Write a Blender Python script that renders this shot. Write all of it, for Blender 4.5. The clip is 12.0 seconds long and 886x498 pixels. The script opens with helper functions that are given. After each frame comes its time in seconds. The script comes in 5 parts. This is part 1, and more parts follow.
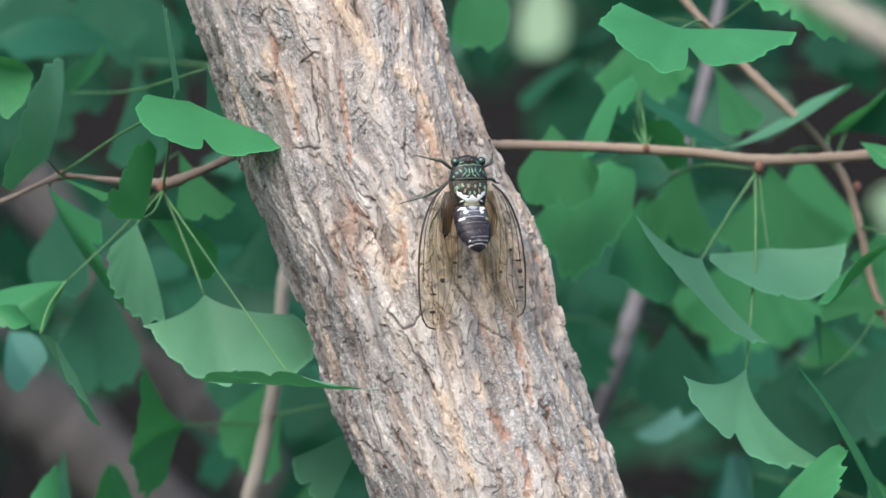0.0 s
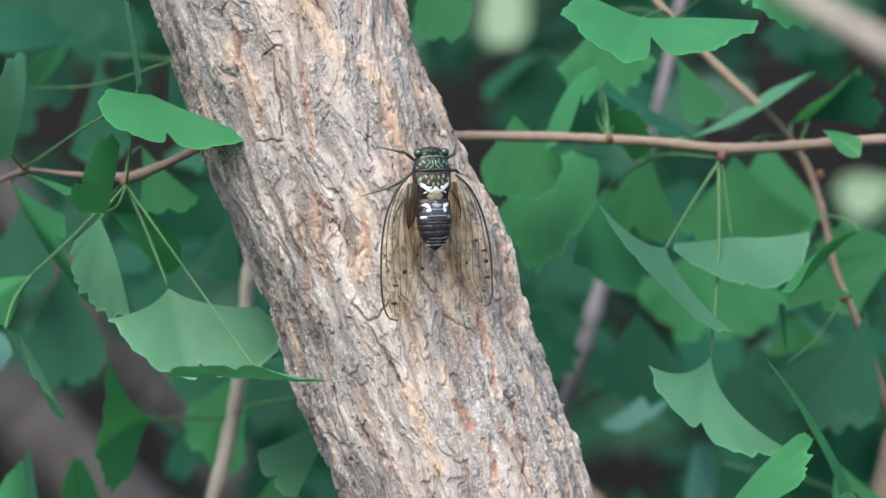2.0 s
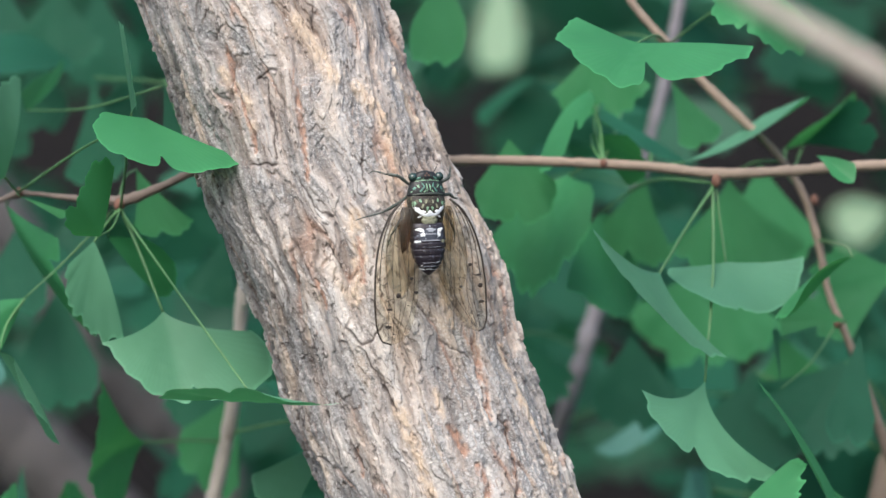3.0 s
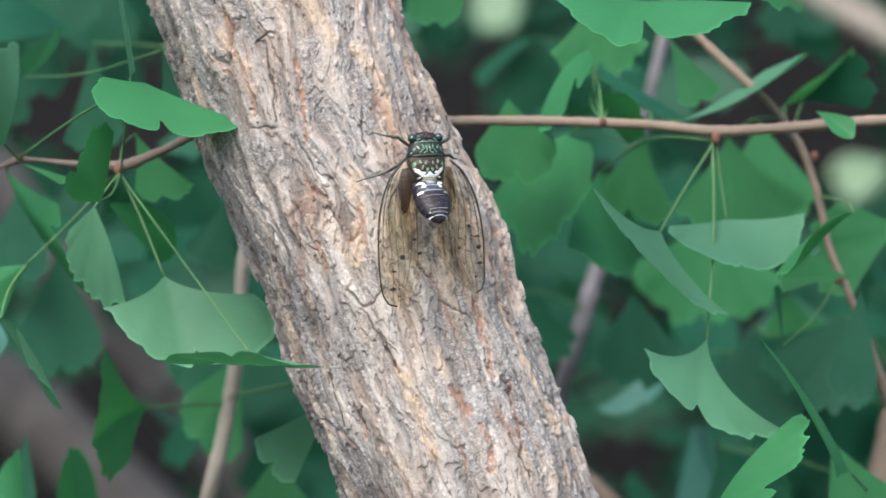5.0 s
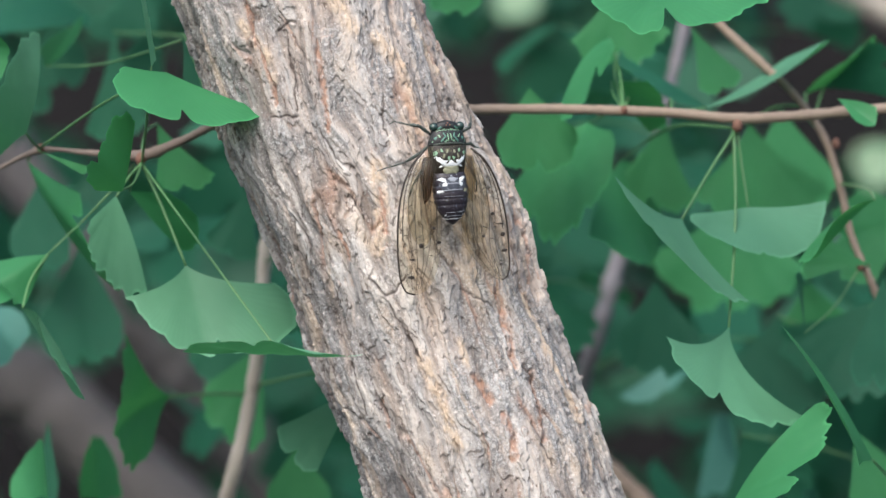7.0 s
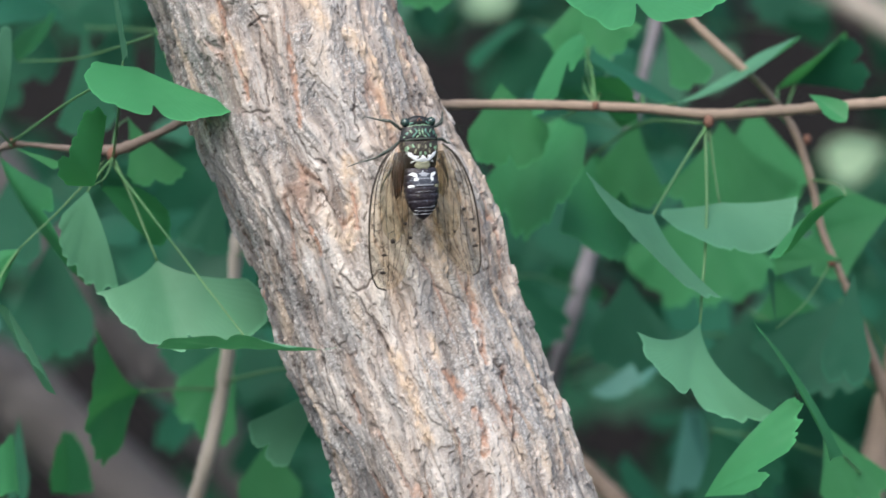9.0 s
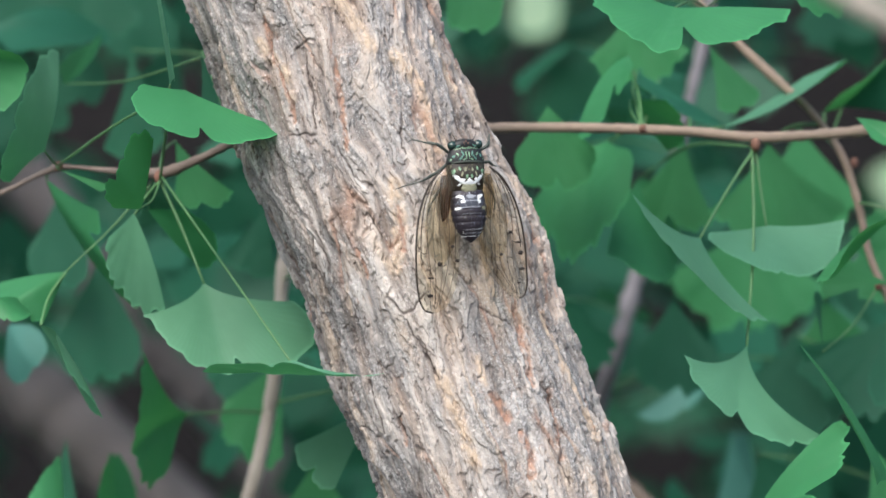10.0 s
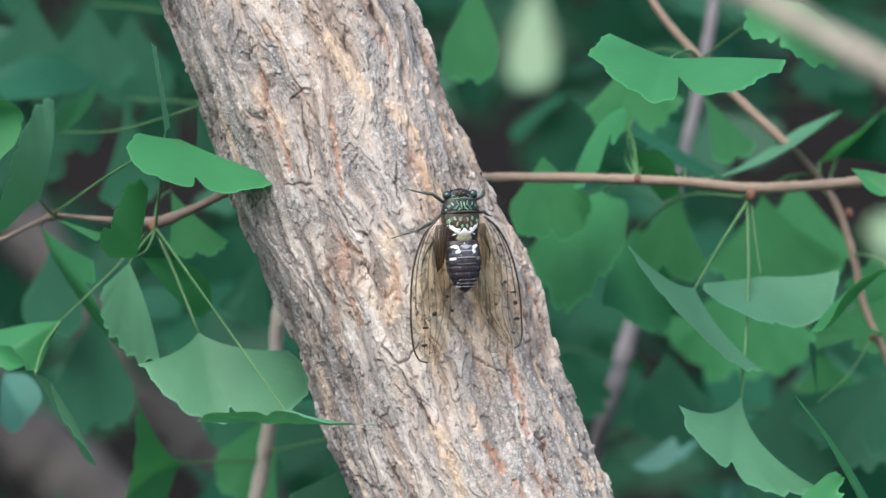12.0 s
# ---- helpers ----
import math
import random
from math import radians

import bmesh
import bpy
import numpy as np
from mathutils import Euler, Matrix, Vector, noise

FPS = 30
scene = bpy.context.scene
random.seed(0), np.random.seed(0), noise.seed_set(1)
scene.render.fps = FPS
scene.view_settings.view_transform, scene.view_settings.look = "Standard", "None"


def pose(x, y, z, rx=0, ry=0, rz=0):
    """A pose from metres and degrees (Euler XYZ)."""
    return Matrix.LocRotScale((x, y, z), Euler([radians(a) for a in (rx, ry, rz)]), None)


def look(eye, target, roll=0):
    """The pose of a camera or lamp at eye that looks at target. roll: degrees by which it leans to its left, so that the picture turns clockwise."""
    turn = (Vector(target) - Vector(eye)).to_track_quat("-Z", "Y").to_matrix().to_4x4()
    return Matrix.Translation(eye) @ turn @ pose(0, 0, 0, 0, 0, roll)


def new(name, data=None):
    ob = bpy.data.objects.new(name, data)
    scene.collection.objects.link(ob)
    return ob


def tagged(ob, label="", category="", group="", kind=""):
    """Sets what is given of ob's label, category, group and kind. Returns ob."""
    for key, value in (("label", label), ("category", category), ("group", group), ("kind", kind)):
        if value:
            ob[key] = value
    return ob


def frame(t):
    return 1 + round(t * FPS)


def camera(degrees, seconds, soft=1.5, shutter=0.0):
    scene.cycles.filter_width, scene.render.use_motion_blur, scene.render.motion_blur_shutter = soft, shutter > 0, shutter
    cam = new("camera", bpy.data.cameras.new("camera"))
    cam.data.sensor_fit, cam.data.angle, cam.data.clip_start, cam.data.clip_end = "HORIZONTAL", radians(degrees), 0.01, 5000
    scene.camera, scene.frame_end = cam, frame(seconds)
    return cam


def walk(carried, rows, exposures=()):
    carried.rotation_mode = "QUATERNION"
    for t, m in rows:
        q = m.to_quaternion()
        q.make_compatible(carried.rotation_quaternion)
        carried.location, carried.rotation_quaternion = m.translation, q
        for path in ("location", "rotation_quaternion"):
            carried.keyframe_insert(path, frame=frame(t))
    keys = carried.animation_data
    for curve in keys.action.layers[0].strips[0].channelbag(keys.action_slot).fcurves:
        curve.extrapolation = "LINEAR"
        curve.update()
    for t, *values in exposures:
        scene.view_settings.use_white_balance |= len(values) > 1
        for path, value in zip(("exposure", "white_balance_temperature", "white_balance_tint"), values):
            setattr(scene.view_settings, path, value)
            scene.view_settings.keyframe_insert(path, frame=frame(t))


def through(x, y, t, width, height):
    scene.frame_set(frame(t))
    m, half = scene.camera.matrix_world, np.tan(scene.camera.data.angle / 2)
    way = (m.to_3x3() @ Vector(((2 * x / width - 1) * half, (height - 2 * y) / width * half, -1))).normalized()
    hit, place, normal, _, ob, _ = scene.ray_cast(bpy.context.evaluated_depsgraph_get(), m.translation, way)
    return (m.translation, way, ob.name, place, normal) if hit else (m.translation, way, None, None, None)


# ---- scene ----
EYE = Vector((0.0, -2.0, 1.5))
cam = camera(8.97, 12.0, shutter=0.5)
cam.data.dof.use_dof = True
cam.data.dof.focus_distance = 1.966
cam.data.dof.aperture_fstop = 9.0

# seconds, yaw, pitch, roll in degrees: a hand-held long lens that sways on the spot
SWAY = [
    (0.0, 0.0721, 0.0103, 0.8590),
    (0.5, -0.1238, -0.0230, 0.8741),
    (1.0, -0.2814, 0.0213, 0.7943),
    (1.5, -0.3815, 0.0986, 0.6109),
    (2.0, -0.2940, -0.0737, 0.3579),
    (2.5, -0.2838, 0.0237, 0.5202),
    (3.0, -0.3518, 0.1723, 0.5299),
    (3.2, -0.4301, 0.1402, 0.4930),
    (4.8, -0.4110, -0.1940, -0.3300),
    (5.0, -0.3453, -0.2249, -0.1995),
    (5.5, -0.1141, -0.3227, -0.0289),
    (6.0, -0.0859, -0.3069, 0.0259),
    (6.5, -0.1398, -0.2208, -0.2667),
    (7.0, -0.1251, -0.3395, -0.3705),
    (7.2, -0.0993, -0.3926, -0.3577),
    (8.8, -0.4014, -0.2614, -0.0984),
    (9.0, -0.4161, -0.3881, -0.2925),
    (9.5, -0.0529, -0.4679, -0.4741),
    (10.0, 0.0572, -0.1535, -0.2631),
    (10.5, 0.0000, 0.0000, 0.0000),
    (11.0, 0.0476, 0.2336, 0.0417),
    (11.5, 0.0681, 0.3401, 0.0048),
    (12.0, 0.0033, 0.3515, -0.1276),
]


def aim(yaw, pitch, roll):
    a, b = radians(yaw), radians(pitch)
    return look(EYE, EYE + Vector((-math.sin(a) * math.cos(b), math.cos(a) * math.cos(b), math.sin(b))) * 2, roll)


walk(cam, [(t, aim(yaw, pitch, roll)) for t, yaw, pitch, roll in SWAY])

# ---- light: soft daylight under an overcast sky ----
SUN_HEIGHT, SUN_TURN = radians(50), radians(200)
world = bpy.data.worlds.new("sky")
scene.world = world
world.use_nodes = True
nt = world.node_tree
sky = nt.nodes.new("ShaderNodeTexSky")
sky.sky_type, sky.sun_disc = "NISHITA", False
sky.sun_elevation, sky.sun_rotation = SUN_HEIGHT, SUN_TURN
sky.dust_density, sky.air_density = 3.0, 1.0
nt.links.new(sky.outputs[0], nt.nodes["Background"].inputs[0])
nt.nodes["Background"].inputs[1].default_value = 0.118
sun = new("sun", bpy.data.lights.new("sun", "SUN"))
sun.data.energy, sun.data.angle, sun.data.color = 1.4, radians(40), (1.0, 0.97, 0.93)
sun.matrix_world = look(
    Vector((math.sin(SUN_TURN) * math.cos(SUN_HEIGHT), math.cos(SUN_TURN) * math.cos(SUN_HEIGHT), math.sin(SUN_HEIGHT))) * 20, (0, 0, 0))
scene.view_settings.exposure = 1.26


# ---- materials ----
class Nodes:
    """A small builder for node materials."""

    def __init__(self, name):
        self.mat = bpy.data.materials.new(name)
        self.mat.use_nodes = True
        self.tree = self.mat.node_tree
        self.bsdf = self.tree.nodes["Principled BSDF"]
        self.out = self.tree.nodes["Material Output"]

    def add(self, kind, **values):
        n = self.tree.nodes.new("ShaderNode" + kind)
        for k, v in values.items():
            n.inputs[k.replace("_", " ")].default_value = v
        return n

    def link(self, a, b):
        self.tree.links.new(a, b)

    def coords(self, sx=1.0, sy=1.0, sz=1.0, of="Object"):
        c, m = self.add("TexCoord"), self.add("Mapping")
        m.inputs["Scale"].default_value = (sx, sy, sz)
        self.link(c.outputs[of], m.inputs[0])
        return m.outputs[0]

    def noise(self, where, scale, detail=4.0, rough=0.55):
        n = self.add("TexNoise", Scale=scale, Detail=detail, Roughness=rough)
        self.link(where, n.inputs["Vector"])
        return n.outputs["Fac"]

    def ramp(self, fac, stops):
        r = self.add("ValToRGB")
        e = r.color_ramp.elements
        while len(e) < len(stops):
            e.new(0.5)
        for i, (p, c) in enumerate(stops):
            e[i].position, e[i].color = p, (*c, 1) if len(c) == 3 else c
        self.link(fac, r.inputs[0])
        return r.outputs[0]

    def mix(self, fac, a, b, how="MIX"):
        m = self.tree.nodes.new("ShaderNodeMix")
        m.data_type, m.blend_type = "RGBA", how
        for slot, v in ((0, fac), (6, a), (7, b)):
            if isinstance(v, (int, float)):
                m.inputs[slot].default_value = v
            elif isinstance(v, tuple):
                m.inputs[slot].default_value = (*v, 1)
            else:
                self.link(v, m.inputs[slot])
        return m.outputs[2]

    def math(self, op, a, b=0.0):
        m = self.tree.nodes.new("ShaderNodeMath")
        m.operation = op
        for i, v in enumerate((a, b)):
            if isinstance(v, (int, float)):
                m.inputs[i].default_value = v
            else:
                self.link(v, m.inputs[i])
        return m.outputs[0]

    def bump(self, height, strength, distance):
        b = self.add("Bump", Strength=strength, Distance=distance)
        self.link(height, b.inputs["Height"])
        self.link(b.outputs[0], self.bsdf.inputs["Normal"])
        return b.outputs[0]

    def set(self, colour=None, rough=None, metal=None, spec=None):
        for key, v in (("Base Color", colour), ("Roughness", rough), ("Metallic", metal), ("Specular IOR Level", spec)):
            if v is None:
                continue
            if isinstance(v, tuple):
                self.bsdf.inputs[key].default_value = (*v, 1)
            elif isinstance(v, (int, float)):
                self.bsdf.inputs[key].default_value = v
            else:
                self.link(v, self.bsdf.inputs[key])
        return self


def attribute(n, name):
    a = n.tree.nodes.new("ShaderNodeAttribute")
    a.attribute_name = name
    return a.outputs["Fac"]


def bark_material():
    n = Nodes("bark")
    at = n.coords()
    crack, tone, ochre, warm = attribute(n, "crack"), attribute(n, "tone"), attribute(n, "ochre"), attribute(n, "warm")
    cream, lichen = attribute(n, "cream"), attribute(n, "lichen")
    fine = n.noise(at, 700, 5, 0.65)
    worm = n.noise(at, 560, 3, 0.6)
    speck = n.noise(at, 1500, 2, 0.5)
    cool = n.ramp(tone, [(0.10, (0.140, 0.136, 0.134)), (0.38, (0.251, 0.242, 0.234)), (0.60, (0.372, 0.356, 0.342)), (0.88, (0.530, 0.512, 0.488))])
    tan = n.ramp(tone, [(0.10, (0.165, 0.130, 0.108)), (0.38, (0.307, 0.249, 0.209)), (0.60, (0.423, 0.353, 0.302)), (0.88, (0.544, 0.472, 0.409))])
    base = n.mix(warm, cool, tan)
    mottled = n.ramp(worm, [(0.34, (0.450, 0.450, 0.440)), (0.42, (0.270, 0.270, 0.266)), (0.49, (0.105, 0.107, 0.110)), (0.55, (0.240, 0.241, 0.238)), (0.66, (0.480, 0.480, 0.470))])
    base = n.mix(n.math("ADD", n.math("MULTIPLY", lichen, 0.80), 0.04), base, mottled)
    base = n.mix(n.math("MULTIPLY", cream, 0.92), base, n.mix(fine, (0.470, 0.352, 0.249), (0.602, 0.493, 0.381)))
    base = n.mix(n.math("MULTIPLY", ochre, 0.85), base, n.mix(fine, (0.270, 0.135, 0.088), (0.430, 0.265, 0.185)))
    grain = n.ramp(fine, [(0.30, (0.72, 0.72, 0.73)), (0.46, (1, 1, 1)), (0.75, (1.15, 1.14, 1.12))])
    base = n.mix(0.9, base, grain, "MULTIPLY")
    # White specks painted as tiny glints of light on the bark.
    white = n.ramp(speck, [(0.66, (0, 0, 0)), (0.72, (1, 1, 1))])
    base = n.mix(n.math("MULTIPLY", white, 0.6), base, (0.70, 0.69, 0.66))
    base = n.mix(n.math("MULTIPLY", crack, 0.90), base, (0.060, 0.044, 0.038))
    n.set(base, 0.8, spec=0.3)
    n.bump(n.math("ADD", fine, n.math("MULTIPLY", speck, 0.4)), 0.50, 0.0006)
    return n.mat


def leaf_material(name, dark, light, through):
    """dark and light: the blade's two greens; through: the light that it lets pass. The ribs fan out from the base along the leaf's own coordinates."""
    n = Nodes(name)
    uv = n.add("TexCoord").outputs["UV"]
    sep = n.add("SeparateXYZ")
    n.link(uv, sep.inputs[0])
    info = n.add("ObjectInfo").outputs["Random"]
    at = n.coords()
    blotch = n.noise(at, 38, 4)
    swell = n.noise(at, 60, 2)
    fine = n.noise(at, 420, 3)
    wander = n.math("MULTIPLY", n.noise(at, 90, 2), 9.0)
    ribs = n.math("SINE", n.math("ADD", n.math("MULTIPLY", sep.outputs[0], 120.0), wander))
    strong = n.ramp(blotch, [(0.40, (0, 0, 0)), (0.62, (1, 1, 1))])
    colour = n.mix(blotch, dark, light)
    colour = n.mix(n.math("MULTIPLY", info, 0.35), colour, tuple(c * k for c, k in zip(light, (0.62, 0.70, 0.85))))
    ribbed = n.math("MULTIPLY", n.math("MULTIPLY", n.math("ADD", ribs, 1.0), 0.035), strong)
    colour = n.mix(ribbed, colour, tuple(min(1, c * 1.8) for c in light))
    rim = n.ramp(sep.outputs[1], [(0.962, (0, 0, 0)), (0.992, (1, 1, 1))])
    colour = n.mix(n.math("MULTIPLY", rim, 0.35), colour, tuple(min(1, c * 1.9) for c in light))
    spots = n.ramp(fine, [(0.70, (0, 0, 0)), (0.78, (1, 1, 1))])
    colour = n.mix(n.math("MULTIPLY", spots, 0.3), colour, (0.08, 0.11, 0.035))
    n.set(colour, n.math("ADD", n.math("MULTIPLY", blotch, 0.22), 0.42), spec=0.35)
    n.bump(n.math("ADD", n.math("MULTIPLY", n.math("MULTIPLY", ribs, strong), 0.012), swell), 0.55, 0.0022)
    glow = n.add("BsdfTranslucent", Color=(*through, 1))
    both = n.add("MixShader", Fac=0.32)
    n.link(n.bsdf.outputs[0], both.inputs[1])
    n.link(glow.outputs[0], both.inputs[2])
    n.link(both.outputs[0], n.out.inputs[0])
    return n.mat


def woody_material(name, a, b, scale=260):
    n = Nodes(name)
    at = n.coords()
    f = n.noise(at, scale, 5, 0.6)
    g = n.noise(at, scale * 0.12, 3)
    c = n.mix(f, a, b)
    c = n.mix(n.math("MULTIPLY", g, 0.5), c, tuple(x * 0.55 for x in a))
    n.set(c, 0.7, spec=0.3)
    n.bump(f, 0.5, 0.0008)
    return n.mat


def plain_material(name, a, b, scale, rough, spec=0.5, bump=0.2, depth=0.0001, metal=0.0):
    n = Nodes(name)
    f = n.noise(n.coords(), scale, 4)
    n.set(n.mix(f, a, b), rough, metal, spec)
    n.bump(f, bump, depth)
    return n.mat


def cuticle_material(name, dark, mid, fleck, seldom):
    """Mottled insect shell with paler flecks and fine pits."""
    n = Nodes(name)
    at = n.coords()
    a, b, c = n.noise(at, 520, 4, 0.6), n.noise(at, 1100, 3), n.noise(at, 2600, 2)
    col = n.mix(a, dark, mid)
    col = n.mix(n.ramp(b, [(seldom - 0.05, (0, 0, 0)), (seldom + 0.04, (1, 1, 1))]), col, fleck)
    n.set(col, n.math("ADD", n.math("MULTIPLY", a, 0.3), 0.28), spec=0.36)
    n.bump(n.math("ADD", b, n.math("MULTIPLY", c, 0.5)), 0.5, 0.00025)
    return n.mat


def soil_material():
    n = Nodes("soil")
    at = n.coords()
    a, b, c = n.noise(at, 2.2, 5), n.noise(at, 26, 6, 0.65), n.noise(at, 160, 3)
    # Earth kept near-black: the deep shade over the bank is in the colour.
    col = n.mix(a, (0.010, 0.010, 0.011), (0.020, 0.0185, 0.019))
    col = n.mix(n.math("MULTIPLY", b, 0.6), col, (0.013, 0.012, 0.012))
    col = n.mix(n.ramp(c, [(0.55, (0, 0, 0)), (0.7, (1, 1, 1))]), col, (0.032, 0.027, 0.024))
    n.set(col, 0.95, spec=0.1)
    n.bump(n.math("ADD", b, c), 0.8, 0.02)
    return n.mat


def membrane_material(name, thin, thick, body):
    n = Nodes(name)
    f = n.noise(n.coords(), 300, 3)
    clear = n.add("BsdfTransparent")
    n.link(n.mix(f, thin, thick), clear.inputs[0])
    shine = n.add("BsdfGlossy", Roughness=0.22, Color=(0.9, 0.92, 0.95, 1))
    milky = n.add("BsdfDiffuse", Color=(0.42, 0.33, 0.20, 1))
    one, two = n.add("MixShader", Fac=0.05), n.add("MixShader", Fac=body)
    n.link(clear.outputs[0], one.inputs[1])
    n.link(shine.outputs[0], one.inputs[2])
    n.link(one.outputs[0], two.inputs[1])
    n.link(milky.outputs[0], two.inputs[2])
    n.link(two.outputs[0], n.out.inputs[0])
    return n.mat


BARK = bark_material()
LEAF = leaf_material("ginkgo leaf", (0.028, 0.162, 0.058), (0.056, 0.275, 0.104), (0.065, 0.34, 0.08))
# Darker copy of the leaf green: shade among the back leaves as colour.
LEAF_SHADE = leaf_material("ginkgo leaf darkened for shade", (0.014, 0.100, 0.053), (0.028, 0.161, 0.088), (0.031, 0.170, 0.063))
# Lighter copy of the green: sheen and skylight on some blades as colour.
LEAF_LIT = leaf_material("ginkgo leaf brightened as if lit", (0.078, 0.224, 0.120), (0.118, 0.322, 0.186), (0.06, 0.30, 0.10))
# Blue-grey tint paints reflected sky onto a few back leaves.
LEAF_SKYLIT = leaf_material("ginkgo leaf tinted with skylight", (0.055, 0.195, 0.155), (0.095, 0.275, 0.220), (0.05, 0.20, 0.13))
LEAF_PALE = leaf_material("pale ginkgo leaf", (0.20, 0.33, 0.20), (0.30, 0.44, 0.28), (0.25, 0.40, 0.18))
PETIOLE = plain_material("petiole", (0.055, 0.16, 0.06), (0.10, 0.23, 0.085), 300, 0.5)
TWIG = woody_material("twig", (0.36, 0.280, 0.215), (0.205, 0.155, 0.122), 420)
TWIG_DARK = woody_material("weathered twig", (0.240, 0.192, 0.162), (0.095, 0.078, 0.068), 520)
TWIG_GREY = woody_material("grey twig", (0.20, 0.19, 0.21), (0.30, 0.28, 0.30))
TWIG_PALE = woody_material("pale twig", (0.46, 0.42, 0.36), (0.36, 0.32, 0.27), 120)
OLD_BARK = woody_material("old bark", (0.265, 0.240, 0.240), (0.150, 0.132, 0.134), 45)
BUD = plain_material("bud", (0.13, 0.065, 0.048), (0.21, 0.115, 0.085), 500, 0.8, 0.2)
SOIL = soil_material()
BLACK = cuticle_material("black cuticle", (0.008, 0.009, 0.010), (0.022, 0.022, 0.022), (0.050, 0.080, 0.066), 0.66)
BLUE_BLACK = cuticle_material("blue-black cuticle", (0.008, 0.007, 0.011), (0.030, 0.023, 0.030), (0.070, 0.072, 0.092), 0.62)
BROWN = cuticle_material("brown cuticle", (0.012, 0.009, 0.007), (0.040, 0.031, 0.022), (0.100, 0.096, 0.058), 0.62)
GREEN_MARK = plain_material("green marking", (0.13, 0.26, 0.15), (0.24, 0.40, 0.25), 900, 0.45)
TEAL_MARK = plain_material("teal marking", (0.05, 0.15, 0.11), (0.10, 0.25, 0.19), 900, 0.4)
CREAM_MARK = plain_material("cream marking", (0.15, 0.16, 0.10), (0.30, 0.30, 0.20), 700, 0.6)
WHITE_MARK = plain_material("waxy white marking", (0.68, 0.72, 0.72), (0.86, 0.88, 0.88), 900, 0.75, 0.2)
GREY_MARK = plain_material("grey collar", (0.050, 0.064, 0.056), (0.105, 0.120, 0.100), 900, 0.45)
SILVER_MARK = plain_material("silvery hairs", (0.20, 0.22, 0.25), (0.42, 0.44, 0.48), 900, 0.55, 0.4)
EYE_MAT = plain_material("compound eye", (0.012, 0.030, 0.026), (0.030, 0.060, 0.050), 1500, 0.18, 0.7)
VEIN = plain_material("wing vein", (0.012, 0.008, 0.005), (0.030, 0.020, 0.012), 900, 0.45)
LEG_MAT = plain_material("leg", (0.014, 0.016, 0.014), (0.060, 0.082, 0.066), 900, 0.4)
# Bluish sheen of the upper abdomen, given as a paler colour.
STEEL_SHEEN = plain_material("painted steel-blue sheen", (0.010, 0.011, 0.016), (0.080, 0.092, 0.120), 420, 0.5, 0.35)
MEMBRANE = membrane_material("wing membrane", (0.975, 0.955, 0.875), (0.92, 0.87, 0.76), 0.02)
MEMBRANE_OLIVE = membrane_material("olive hind wing membrane", (0.92, 0.885, 0.79), (0.80, 0.745, 0.62), 0.02)
MEMBRANE_DARK = membrane_material("smoky wing membrane", (0.50, 0.36, 0.28), (0.22, 0.14, 0.10), 0.06)


# ---- mesh helpers ----
def thing(name, m, label, category, group="", kind=""):
    ob = new(name)
    ob.empty_display_size = 0.02
    ob.matrix_world = m
    return tagged(ob, label, category, group, kind)


def mesh_of(name, verts, faces, mats, smooth=True, slots=None, uvs=None):
    me = bpy.data.meshes.new(name)
    me.from_pydata([tuple(v) for v in verts], [], faces)
    for m in mats:
        me.materials.append(m)
    if slots is not None:
        me.polygons.foreach_set("material_index", slots)
    me.polygons.foreach_set("use_smooth", [smooth] * len(me.polygons))
    if uvs is not None:
        layer = me.uv_layers.new(name="UVMap")
        vi = np.empty(len(me.loops), int)
        me.loops.foreach_get("vertex_index", vi)
        layer.data.foreach_set("uv", np.asarray(uvs, float)[vi].ravel())
    me.update()
    return me


def part(name, me, parent, label="", m=None):
    ob = new(name, me)
    ob.parent = parent
    if m is not None:
        ob.matrix_basis = m
    return tagged(ob, label)


def smooth_path(points, steps):
    """A smooth curve through rows of x, y, z, radius, with even tangents however far the rows lie apart."""
    p = np.array(points, float)
    gap = np.maximum(np.linalg.norm(np.diff(p[:, :3], axis=0), axis=1), 1e-9)
    at = np.concatenate([[0], np.cumsum(gap)])
    slope = np.empty_like(p)
    slope[0], slope[-1] = (p[1] - p[0]) / gap[0], (p[-1] - p[-2]) / gap[-1]
    for i in range(1, len(p) - 1):
        a, c = (p[i] - p[i - 1]) / gap[i - 1], (p[i + 1] - p[i]) / gap[i]
        slope[i] = (a * gap[i] + c * gap[i - 1]) / (gap[i] + gap[i - 1])
    out = []
    for i in range(len(p) - 1):
        w = gap[i]
        for f in np.arange(steps) / steps:
            out.append((2 * f ** 3 - 3 * f ** 2 + 1) * p[i] + (f ** 3 - 2 * f ** 2 + f) * w * slope[i]
                       + (3 * f ** 2 - 2 * f ** 3) * p[i + 1] + (f ** 3 - f ** 2) * w * slope[i + 1])
    out.append(p[-1])
    return np.array(out)


